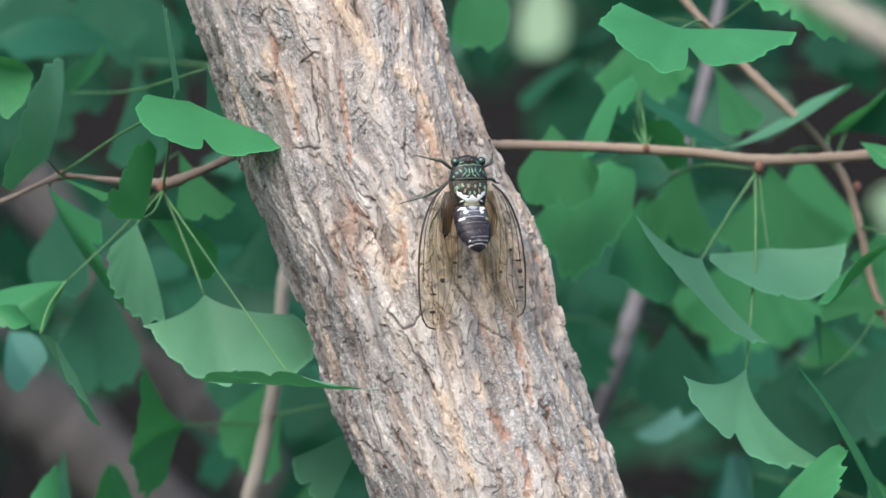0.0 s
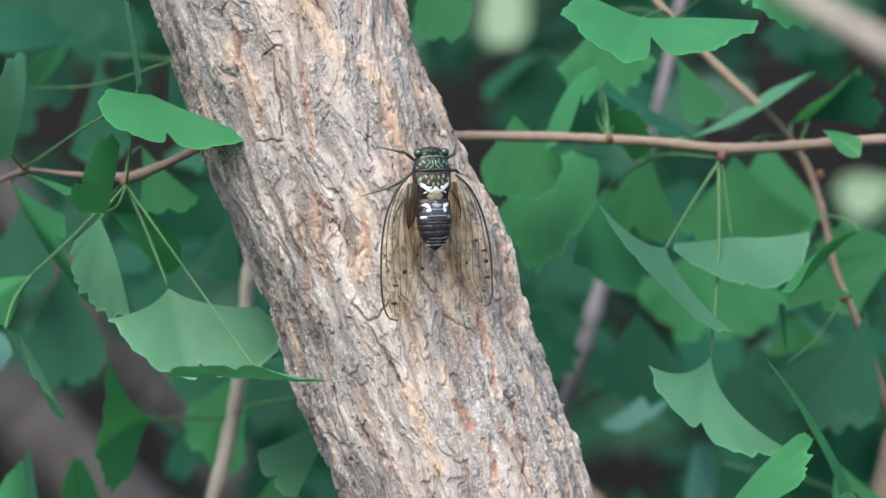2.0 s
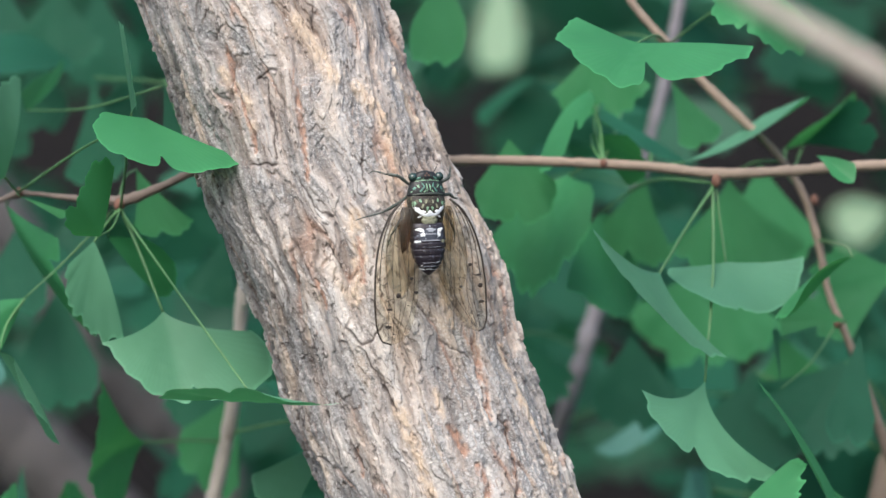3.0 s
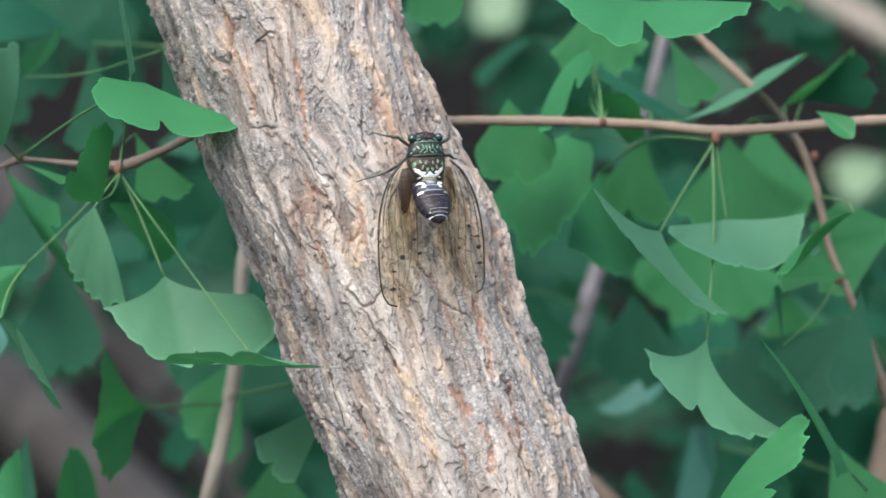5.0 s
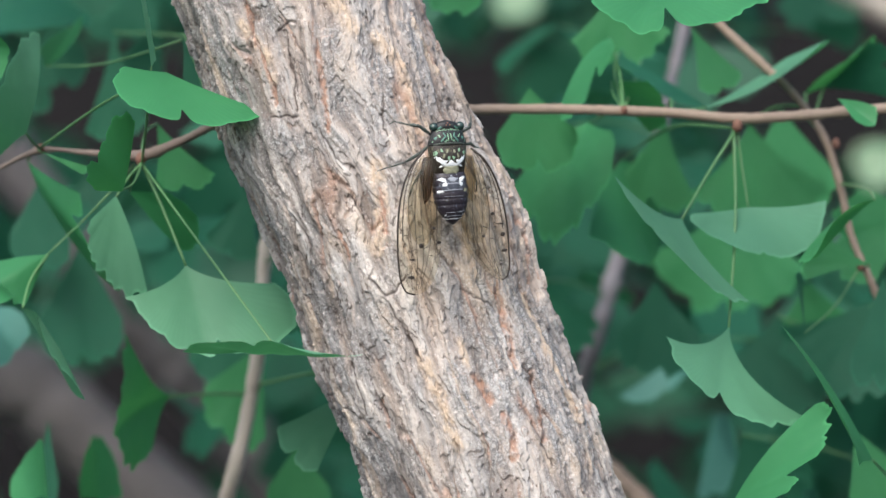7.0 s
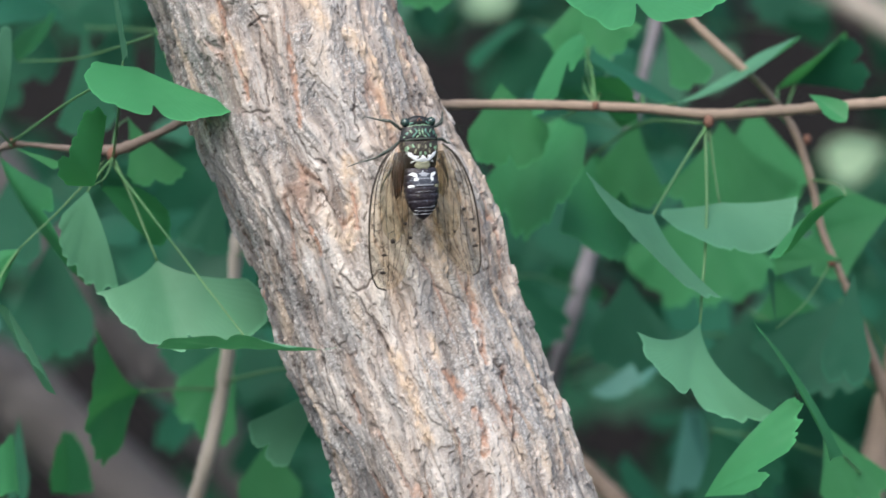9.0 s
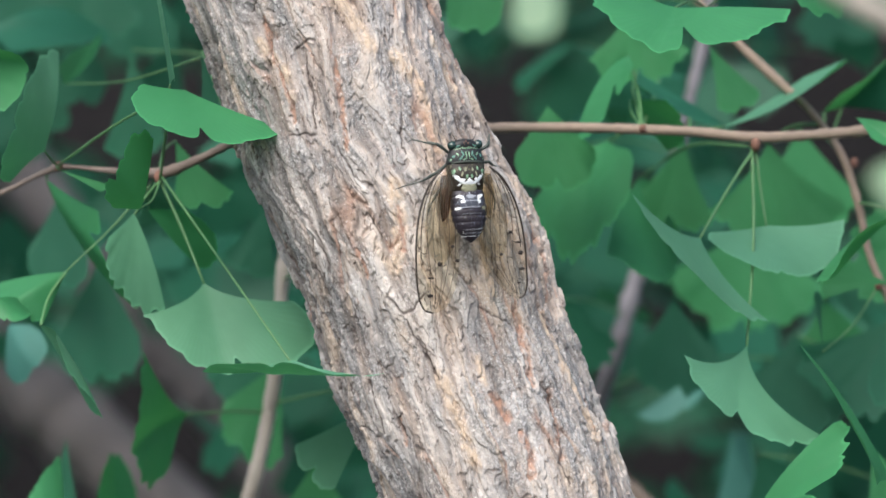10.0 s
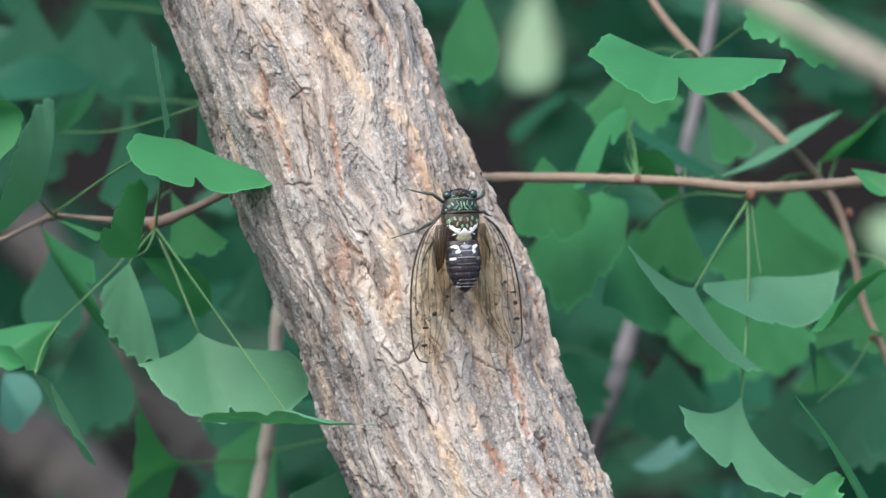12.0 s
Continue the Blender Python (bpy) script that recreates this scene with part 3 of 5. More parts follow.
PLANTS = {
    "tree": TREE,
    "left": thing("ginkgo_shoot", pose(-0.09, 0.20, 0.03), "thin pale upright ginkgo shoot behind the trunk", "shrub", "shoots behind the trunk"),
    "right": thing("ginkgo_shoot", pose(0.42, 0.30, 0.03), "slender brown ginkgo shoot with arching twigs", "shrub", "shoots behind the trunk"),
    "grey": thing("ginkgo_shoot", pose(0.10, 0.75, 0.03), "grey ginkgo shoot in the shade", "shrub", "shoots behind the trunk"),
    "old": thing("old_tree", pose(0.95, 0.95, 0.03), "grey-brown old leaning tree in the shade behind the leaves", "tree"),
    "front": thing("ginkgo_shoot", pose(0.9, -0.75, 0.03), "pale ginkgo shoot hanging close before the lens", "shrub"),
}
WOOD = {"brown": TWIG, "dark": TWIG_DARK, "old": OLD_BARK, "grey": TWIG_GREY, "pale": TWIG_PALE}
GREEN = {"n": LEAF, "g": LEAF_SKYLIT, "l": LEAF_LIT, "d": LEAF_SHADE, "p": LEAF_PALE}
STEMS, SEEDS = {}, iter(range(100, 400))


def stem(key, plant, wood, points, buds):
    """A twig of a plant: x, y, z and radius along it, and of its buds."""
    STEMS[key] = add_twig(PLANTS[plant], points, WOOD[wood], seed=len(STEMS) + 3, buds=buds,
                          name="twig" if plant == "tree" else "trunk" if key == "old_trunk" else "limb" if plant == "old" else "stem")


def leaf(key, *row, **forms):
    """A leaf of a twig: base, stalk, heading, size, half angle, lopsidedness, tilt, twist, cleft, its place, curl, wave, flare, bluntness of both corners, green."""
    return add_leaf(STEMS[key], *row[:-1], next(SEEDS), GREEN[row[-1]], **forms)


stem("old_trunk", "old", "old", [(0.95, 0.95, -0.02, 0.045), (0.55, 0.95, 0.62, 0.034), (0.05, 0.95, 1.165, 0.026), (-0.171, 0.95, 1.377, 0.022), (-0.221, 0.95, 1.4215, 0.021), (-0.45, 0.97, 1.66, 0.018), (-0.9, 1.0, 2.2, 0.01)], [])
stem("old_limb", "old", "old", [(0.30, 0.95, 0.915, 0.024), (0.02, 1.0, 1.24, 0.019), (-0.127, 1.0, 1.411, 0.017), (-0.163, 1.0, 1.453, 0.016), (-0.34, 1.05, 1.70, 0.013), (-0.62, 1.1, 2.2, 0.008)], [])
stem("left_twig", "tree", "dark", [(-0.0635, 0.02, 1.5362, 0.0017), (-0.0775, 0.045, 1.5336, 0.0016), (-0.0911, 0.05, 1.5273, 0.0016), (-0.105, 0.05, 1.5224, 0.0022), (-0.1100, 0.052, 1.5226, 0.0015), (-0.1221, 0.055, 1.5234, 0.0012), (-0.1390, 0.06, 1.5250, 0.0011), (-0.142, 0.06, 1.5250, 0.0016), (-0.1460, 0.06, 1.5236, 0.0011), (-0.1616, 0.06, 1.5163, 0.0010), (-0.1863, 0.06, 1.5085, 0.0010)], [(-0.1049, 0.048, 1.5211, 0.002), (-0.1419, 0.058, 1.5253, 0.0015)])
stem("right_twig", "tree", "brown", [(-0.0008, 0.03, 1.5364, 0.0021), (0.0167, 0.06, 1.5385, 0.0019), (0.0551, 0.07, 1.5385, 0.0018), (0.0717, 0.07, 1.5379, 0.0018), (0.0882, 0.07, 1.5371, 0.0018), (0.1131, 0.07, 1.5348, 0.002), (0.1359, 0.07, 1.5358, 0.002), (0.1576, 0.07, 1.5375, 0.002), (0.1897, 0.07, 1.5396, 0.002)], [(0.1126, 0.068, 1.5321, 0.0019), (0.0712, 0.068, 1.5383, 0.0013)])
stem("left_stem", "left", "pale", [(-0.09, 0.2, 0.0, 0.0045), (-0.085, 0.19, 0.8, 0.004), (-0.0834, 0.17, 1.3786, 0.0034), (-0.075, 0.16, 1.4051, 0.003), (-0.0696, 0.16, 1.4289, 0.0028), (-0.0664, 0.155, 1.4463, 0.0027), (-0.0632, 0.15, 1.483, 0.0026), (-0.06, 0.15, 1.5088, 0.0024), (-0.0546, 0.15, 1.5518, 0.0022), (-0.0482, 0.15, 1.6078, 0.002)], [])
stem("right_stem", "right", "brown", [(0.42, 0.3, 0.0, 0.006), (0.36, 0.25, 0.7, 0.005), (0.22, 0.16, 1.3, 0.003), (0.1731, 0.12, 1.4535, 0.0017), (0.1651, 0.11, 1.4728, 0.0014), (0.1575, 0.11, 1.4907, 0.0013), (0.1528, 0.11, 1.5118, 0.0015), (0.1465, 0.11, 1.5298, 0.0014), (0.1353, 0.11, 1.5454, 0.0013), (0.1248, 0.11, 1.5551, 0.0017), (0.1089, 0.11, 1.5703, 0.0016), (0.0963, 0.11, 1.5836, 0.0016), (0.0857, 0.11, 1.5952, 0.0015), (0.0709, 0.11, 1.6163, 0.0013)], [(0.1513, 0.106, 1.5259, 0.0016), (0.1604, 0.107, 1.4802, 0.0016)])
stem("grey_a", "grey", "grey", [(0.1, 0.75, 0.0, 0.008), (0.09, 0.6, 0.8, 0.006), (0.0557, 0.36, 1.3916, 0.0036), (0.0611, 0.34, 1.4253, 0.0036), (0.0699, 0.32, 1.4561, 0.0036), (0.078, 0.32, 1.484, 0.0035), (0.0873, 0.32, 1.5049, 0.0033), (0.0977, 0.32, 1.549, 0.0024), (0.1047, 0.32, 1.5768, 0.0024), (0.1093, 0.32, 1.6024, 0.0022), (0.1151, 0.32, 1.6372, 0.0025)], [])
stem("brown_b", "grey", "brown", [(0.1, 0.75, 0.0, 0.008), (0.13, 0.6, 0.8, 0.006), (0.1026, 0.3, 1.3622, 0.0045), (0.0842, 0.3, 1.384, 0.0042), (0.0704, 0.3, 1.3978, 0.004), (0.0451, 0.3, 1.4243, 0.004), (0.0221, 0.3, 1.4726, 0.003)], [])
stem("right_low", "right", "brown", [(0.42, 0.3, 0.0, 0.008), (0.37, 0.28, 0.8, 0.007), (0.1824, 0.22, 1.3803, 0.0062), (0.1868, 0.22, 1.4069, 0.0058), (0.1963, 0.22, 1.4425, 0.0055), (0.2146, 0.22, 1.5091, 0.005)], [])
stem("front_branch", "front", "pale", [(0.9, -0.75, 0.0, 0.01), (0.62, -0.72, 0.9, 0.008), (0.1651, -0.62, 1.5153, 0.0038), (0.1223, -0.62, 1.5436, 0.0034), (0.1071, -0.62, 1.5526, 0.0032), (0.0913, -0.62, 1.5614, 0.003), (0.0726, -0.62, 1.5719, 0.0028), (0.0443, -0.6, 1.58, 0.003), (0.0236, -0.58, 1.5797, 0.002)], [])

leaf("left_twig", (-0.0923, -0.02, 1.5509), (-0.1417, 0.055, 1.5257), -104.0, 0.0301, 80.0, -0.33, 56.0, 0.0, 0.28, -0.3, -0.03, 0.02, 0.85, (0.0, 0.3), "n")
leaf("left_twig", (-0.0982, -0.005, 1.5529), (-0.1043, 0.045, 1.5198), 84.3, 0.0287, 38.05, -0.11, 49.4, -63.36, 0.17, -0.11, 0.13, 0.04, 0.53, (-0.05, 0.1), "l", bend=0.05, fold=0.03, wring=0.27)
leaf("left_twig", (-0.1451, 0.03, 1.5302), (-0.1419, 0.058, 1.5253), 114.33, 0.0278, 90.29, 0.28, 46.77, 36.77, 0.15, -0.19, -0.44, 0.03, 0.58, (0.18, -0.12), "l", bend=0.01, fold=0.03, wring=-0.25)
leaf("left_twig", (-0.1644, 0.03, 1.564), (-0.174, 0.06, 1.513), -11.71, 0.0148, 79.6, 0.44, 11.71, 41.73, 0.0, -0.13, 0.49, 0.03, 1.0, (0.29, 0.49), "n", bend=-0.01, fold=0.28, wring=0.23)
leaf("left_twig", (-0.1450, 0.13, 1.5569), (-0.0905, 0.06, 1.5645), 46.9, 0.0195, 48.68, 0.36, 24.52, 55.05, 0.16, 0.5, -0.12, 0.02, 0.97, (0.22, 0.38), "l", bend=-0.16, fold=-0.27, wring=-0.44)
leaf("left_twig", (-0.1085, -0.01, 1.5093), (-0.1043, 0.045, 1.5198), 111.09, 0.0228, 48.37, 0.36, 58.49, 19.75, 0.14, -0.16, -0.04, 0.03, 0.9, (0.34, 0.23), "n", bend=-0.2, fold=-0.32, wring=-0.13)
leaf("left_twig", (-0.1129, 0.03, 1.5079), (-0.1043, 0.045, 1.5198), -94.54, 0.0291, 32.7, -0.29, 34.07, -26.22, 0.04, -0.06, 0.08, 0.05, 0.98, (0.06, 0.23), "l", bend=-0.23, fold=0.09, wring=0.16)
leaf("left_twig", (-0.1490, 0.09, 1.5215), (-0.1419, 0.058, 1.5253), -60.38, 0.0509, 21.2, 0.32, 41.04, 44.88, 0.22, -0.33, 0.24, 0.02, 0.69, (-0.06, 0.31), "n", bend=-0.15, fold=-0.57, wring=-0.54)
leaf("left_twig", (-0.1416, 0.045, 1.5243), (-0.1419, 0.058, 1.5253), -23.2, 0.0188, 5.6, -0.01, -0.0, -0.0, 0.0, 0.0, 0.1, 0.02, 0.6, (0.08, 0.08), "n")
leaf("left_twig", (-0.1104, 0.07, 1.5096), (-0.1043, 0.045, 1.5198), -27.02, 0.0279, 30.87, 0.23, 9.16, 30.19, 0.03, 0.61, -0.11, 0.03, 0.95, (0.28, 0.14), "n", bend=-0.07, fold=0.22, wring=-0.38)
leaf("left_twig", (-0.0881, 0.03, 1.4829), (-0.1043, 0.045, 1.5198), -75.21, 0.0435, 63.92, -0.44, 32.1, -13.88, 0.18, -0.12, -0.25, 0.02, 0.54, (0.47, -0.07), "l", bend=0.03, fold=0.28, wring=-0.0)
DROOPING = leaf("left_twig", (-0.055, -0.058, 1.4571), (-0.1043, 0.045, 1.5198), -26.27, 0.0286, 77.39, 0.24, 85.0, -63.5, 0.13, 0.22, 0.17, 0.02, 0.82, (-0.50, 0.12), "l", bend=0.23, fold=-0.16, wring=0.14, dip=0.17)
leaf("left_twig", (-0.1472, 0.03, 1.4679), (-0.1391, 0.05, 1.4866), -35.34, 0.0391, 38.64, 0.15, 27.67, 52.0, 0.16, 0.48, 0.2, 0.02, 0.76, (0.26, 0.23), "l", bend=0.31, fold=0.1, wring=-0.62)
leaf("left_twig", (-0.1391, 0.05, 1.4866), (-0.1073, 0.055, 1.5197), 207.95, 0.0238, 33.22, 0.11, 36.87, 16.82, 0.1, -0.33, -0.15, 0.03, 0.99, (0.04, 0.18), "n", bend=-0.18, fold=-0.49, wring=-0.29)
leaf("left_twig", (-0.1621, 0.03, 1.4777), None, -40.39, 0.0124, 55.61, -0.31, -5.99, -33.01, 0.15, 0.65, -0.48, 0.02, 0.99, (0.13, 0.16), "n", bend=0.19, fold=-0.08, wring=0.72)
leaf("left_twig", (-0.1673, 0.15, 1.4664), None, -72.58, 0.0201, 54.93, 0.12, 38.64, 37.05, 0.01, 0.2, -0.26, 0.02, 0.99, (0.51, 0.22), "g", bend=-0.33, fold=-0.25, wring=0.07)
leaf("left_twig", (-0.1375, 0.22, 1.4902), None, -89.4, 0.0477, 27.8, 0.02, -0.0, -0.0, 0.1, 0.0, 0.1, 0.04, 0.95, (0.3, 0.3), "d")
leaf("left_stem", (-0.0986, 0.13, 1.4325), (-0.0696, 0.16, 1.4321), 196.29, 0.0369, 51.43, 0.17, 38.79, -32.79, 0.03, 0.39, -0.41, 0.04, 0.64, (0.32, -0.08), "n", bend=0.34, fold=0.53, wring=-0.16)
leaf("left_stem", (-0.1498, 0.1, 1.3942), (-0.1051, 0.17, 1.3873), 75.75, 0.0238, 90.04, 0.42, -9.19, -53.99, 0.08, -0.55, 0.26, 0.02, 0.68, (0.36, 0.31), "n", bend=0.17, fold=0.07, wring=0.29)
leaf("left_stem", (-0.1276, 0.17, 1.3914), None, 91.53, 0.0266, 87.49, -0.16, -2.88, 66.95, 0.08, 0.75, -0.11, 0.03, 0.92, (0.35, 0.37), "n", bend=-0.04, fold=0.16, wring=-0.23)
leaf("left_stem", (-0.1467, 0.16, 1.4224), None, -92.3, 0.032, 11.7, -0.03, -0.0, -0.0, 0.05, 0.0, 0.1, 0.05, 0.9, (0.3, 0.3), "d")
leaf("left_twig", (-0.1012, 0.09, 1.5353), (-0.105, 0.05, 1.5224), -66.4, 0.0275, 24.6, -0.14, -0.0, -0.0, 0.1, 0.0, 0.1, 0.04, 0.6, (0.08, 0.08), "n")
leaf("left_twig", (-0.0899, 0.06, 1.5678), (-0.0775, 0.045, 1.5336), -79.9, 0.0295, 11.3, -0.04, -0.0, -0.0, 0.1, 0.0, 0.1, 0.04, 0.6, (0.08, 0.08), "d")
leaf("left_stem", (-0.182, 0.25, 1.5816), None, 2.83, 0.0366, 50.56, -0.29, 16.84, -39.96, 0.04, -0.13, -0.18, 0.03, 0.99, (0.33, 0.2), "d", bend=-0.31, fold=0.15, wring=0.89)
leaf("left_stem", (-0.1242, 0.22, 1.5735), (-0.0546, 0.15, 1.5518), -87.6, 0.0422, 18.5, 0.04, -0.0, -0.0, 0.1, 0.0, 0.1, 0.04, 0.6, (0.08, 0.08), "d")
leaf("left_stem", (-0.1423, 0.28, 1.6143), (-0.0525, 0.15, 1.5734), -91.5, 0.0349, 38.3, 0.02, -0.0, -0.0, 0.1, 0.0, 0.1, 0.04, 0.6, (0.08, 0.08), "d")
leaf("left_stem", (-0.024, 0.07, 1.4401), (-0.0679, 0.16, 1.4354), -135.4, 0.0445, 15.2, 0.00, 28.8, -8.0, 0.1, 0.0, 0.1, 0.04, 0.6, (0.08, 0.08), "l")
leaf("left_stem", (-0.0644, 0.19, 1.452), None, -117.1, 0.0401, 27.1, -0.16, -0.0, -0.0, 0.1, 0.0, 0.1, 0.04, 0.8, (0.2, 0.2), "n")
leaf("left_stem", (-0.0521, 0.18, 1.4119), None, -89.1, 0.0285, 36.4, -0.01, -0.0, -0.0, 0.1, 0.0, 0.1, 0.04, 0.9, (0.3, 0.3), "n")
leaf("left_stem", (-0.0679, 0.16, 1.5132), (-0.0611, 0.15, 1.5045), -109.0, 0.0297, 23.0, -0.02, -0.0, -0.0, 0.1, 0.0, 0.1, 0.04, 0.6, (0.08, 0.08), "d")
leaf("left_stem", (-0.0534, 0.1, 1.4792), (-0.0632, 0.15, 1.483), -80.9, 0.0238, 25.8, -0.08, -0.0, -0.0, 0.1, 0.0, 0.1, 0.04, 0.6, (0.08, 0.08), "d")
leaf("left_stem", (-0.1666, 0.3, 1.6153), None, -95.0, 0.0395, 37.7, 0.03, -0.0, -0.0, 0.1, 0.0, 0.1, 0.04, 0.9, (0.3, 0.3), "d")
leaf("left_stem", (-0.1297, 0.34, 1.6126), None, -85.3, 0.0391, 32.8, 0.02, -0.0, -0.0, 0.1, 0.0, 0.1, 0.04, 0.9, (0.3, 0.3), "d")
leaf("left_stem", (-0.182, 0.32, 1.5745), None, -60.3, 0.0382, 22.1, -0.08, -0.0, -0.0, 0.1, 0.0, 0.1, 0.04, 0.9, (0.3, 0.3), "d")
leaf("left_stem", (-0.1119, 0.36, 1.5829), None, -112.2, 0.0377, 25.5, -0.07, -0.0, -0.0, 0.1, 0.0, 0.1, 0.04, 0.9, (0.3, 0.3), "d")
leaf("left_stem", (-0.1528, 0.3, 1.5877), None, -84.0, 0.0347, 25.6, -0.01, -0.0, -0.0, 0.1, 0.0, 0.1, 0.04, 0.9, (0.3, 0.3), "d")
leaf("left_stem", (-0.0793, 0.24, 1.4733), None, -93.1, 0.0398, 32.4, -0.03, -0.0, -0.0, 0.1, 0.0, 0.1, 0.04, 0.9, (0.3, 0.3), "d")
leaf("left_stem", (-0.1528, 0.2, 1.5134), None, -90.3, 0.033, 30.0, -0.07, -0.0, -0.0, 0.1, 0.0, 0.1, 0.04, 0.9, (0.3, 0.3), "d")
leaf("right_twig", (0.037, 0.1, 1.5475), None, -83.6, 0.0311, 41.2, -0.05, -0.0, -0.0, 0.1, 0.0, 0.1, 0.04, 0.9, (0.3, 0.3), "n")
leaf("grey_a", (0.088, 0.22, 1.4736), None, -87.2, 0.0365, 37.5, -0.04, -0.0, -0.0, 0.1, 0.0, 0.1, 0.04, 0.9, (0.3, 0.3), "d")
leaf("right_stem", (0.0807, 0.0, 1.58), (0.0963, 0.11, 1.5836), -117.27, 0.036, 94.84, -0.16, 59.42, 21.13, 0.53, -0.21, -0.28, 0.045, 0.71, (0.02, 0.26), "n", bend=-0.03, fold=0.41, wring=0.09)
leaf("right_stem", (0.1286, 0.03, 1.6004), (0.0963, 0.11, 1.5836), -111.04, 0.0223, 91.15, -0.09, 27.44, 4.33, 0.23, 0.11, -0.47, 0.05, 0.94, (0.1, 0.16), "n", bend=0.06, fold=-0.26, wring=0.05)
leaf("right_twig", (0.1021, 0.1, 1.5394), (0.0886, 0.07, 1.5371), 16.24, 0.0515, 23.77, -0.11, -7.02, -66.21, 0.18, -0.05, 0.06, 0.03, 0.68, (0.29, -0.05), "l", bend=0.21, fold=0.2, wring=0.5)
leaf("right_twig", (0.0671, 0.1, 1.5658), (0.0712, 0.068, 1.5379), -145.76, 0.0288, 27.9, 0.26, 62.35, 63.29, 0.32, -0.12, -0.11, 0.03, 0.95, (0.26, 0.21), "n", bend=-0.51, fold=0.13, wring=-0.65)
leaf("right_twig", (0.0674, 0.1, 1.5497), (0.0712, 0.068, 1.5379), -31.35, 0.0238, 37.04, 0.09, 18.05, 41.27, 0.09, -0.26, -0.11, 0.02, 0.86, (0.12, 0.06), "n", bend=-0.1, fold=0.27, wring=-0.36)
leaf("right_twig", (0.0713, 0.14, 1.5616), (0.0712, 0.068, 1.5379), -53.88, 0.0338, 41.47, -0.04, 40.0, -46.42, 0.26, 0.53, 0.11, 0.02, 0.61, (-0.14, -0.0), "d", bend=0.13, fold=0.09, wring=0.51)
leaf("right_stem", (0.0982, 0.13, 1.5716), (0.1089, 0.11, 1.5703), -62.9, 0.0281, 19.4, -0.04, -0.0, -0.0, 0.05, 0.0, 0.1, 0.04, 0.6, (0.08, 0.08), "n")
leaf("right_twig", (0.0608, 0.14, 1.5353), (0.0717, 0.07, 1.5379), -135.44, 0.0363, 56.58, -0.02, 46.51, 53.24, 0.07, 0.47, -0.52, 0.03, 0.65, (0.53, 0.02), "n", bend=-0.77, fold=0.31, wring=-0.39)
leaf("right_twig", (0.0734, 0.17, 1.5216), (0.1126, 0.07, 1.5313), -75.68, 0.0411, 56.07, 0.16, 0.22, -32.37, 0.0, 0.11, -0.22, 0.03, 0.99, (0.39, 0.07), "n", bend=0.08, fold=0.05, wring=1.1)
leaf("right_twig", (0.0909, 0.04, 1.4984), (0.1126, 0.07, 1.5313), -112.55, 0.0367, 69.47, -0.02, 48.17, -24.36, 0.14, 0.41, 0.03, 0.02, 0.56, (-0.02, 0.03), "l", bend=0.36, fold=0.03, wring=0.08)
leaf("right_twig", (0.1159, 0.06, 1.5025), (0.1126, 0.07, 1.5313), -78.32, 0.0274, 91.22, -0.05, 45.73, -9.01, 0.08, -0.03, -0.0, 0.02, 0.87, (0.0, 0.21), "l", bend=0.01, fold=-0.06, wring=0.44)
leaf("right_twig", (0.1072, 0.03, 1.4596), (0.1114, 0.07, 1.5313), -109.5, 0.0362, 55.83, -0.1, 21.47, -29.03, 0.2, 0.08, 0.06, 0.02, 0.31, (0.01, 0.01), "l", bend=0.47, fold=0.1, wring=-0.18)
leaf("right_stem", (0.1072, 0.01, 1.3977), None, 39.66, 0.0388, 28.97, -0.32, 35.07, -42.94, 0.30, 0.30, -0.15, 0.05, 0.97, (0.14, 0.23), "n", bend=-0.18, fold=0.16, wring=0.25)
leaf("right_low", (0.1595, 0.04, 1.4103), (0.1774, 0.2, 1.399), 131.88, 0.0573, 34.57, 0.21, 48.56, 63.57, 0.28, -0.72, -0.26, 0.02, 0.8, (0.01, 0.14), "n", bend=0.07, fold=0.09, wring=-0.3)
leaf("right_stem", (0.1378, 0.08, 1.4555), (0.1607, 0.11, 1.4802), 95.7, 0.0227, 3.6, -0.02, -0.0, -0.0, 0.0, 0.0, 0.2, 0.05, 0.6, (0.08, 0.08), "d")
leaf("right_stem", (0.1627, 0.09, 1.481), (0.1607, 0.11, 1.4802), 170.2, 0.0249, 23.6, -0.05, -0.0, -0.0, 0.1, 0.0, 0.1, 0.04, 0.6, (0.08, 0.08), "n")
leaf("right_twig", (0.1488, 0.06, 1.5416), (0.1576, 0.07, 1.5375), -24.84, 0.0184, 17.31, 0.06, 57.2, -27.75, 0.01, 0.25, -0.48, 0.02, 0.84, (0.05, 0.26), "n", bend=-0.4, fold=0.77, wring=0.09)
leaf("right_stem", (0.1618, 0.05, 1.5049), (0.1533, 0.11, 1.5108), -161.82, 0.0371, 26.64, 0.1, 10.58, -50.68, 0.19, -0.35, -0.33, 0.02, 0.69, (0.16, 0.13), "n", bend=0.41, fold=0.49, wring=0.59)
leaf("right_stem", (0.1218, 0.15, 1.5346), (0.1385, 0.11, 1.5403), -85.0, 0.0386, 46.3, -0.07, -0.0, -0.0, 0.1, 0.0, 0.1, 0.04, 0.6, (0.08, 0.08), "n")
leaf("right_twig", (0.0903, 0.17, 1.5371), (0.0886, 0.07, 1.5371), -99.4, 0.034, 29.9, -0.09, -0.0, -0.0, 0.1, 0.0, 0.1, 0.05, 0.6, (0.08, 0.08), "n")
leaf("right_stem", (0.0712, 0.15, 1.5873), (0.0963, 0.11, 1.5836), -85.0, 0.029, 45.0, 0.00, 0.0, 10.0, 0.15, 0.0, 0.1, 0.05, 0.75, (0.1, 0.1), "n")
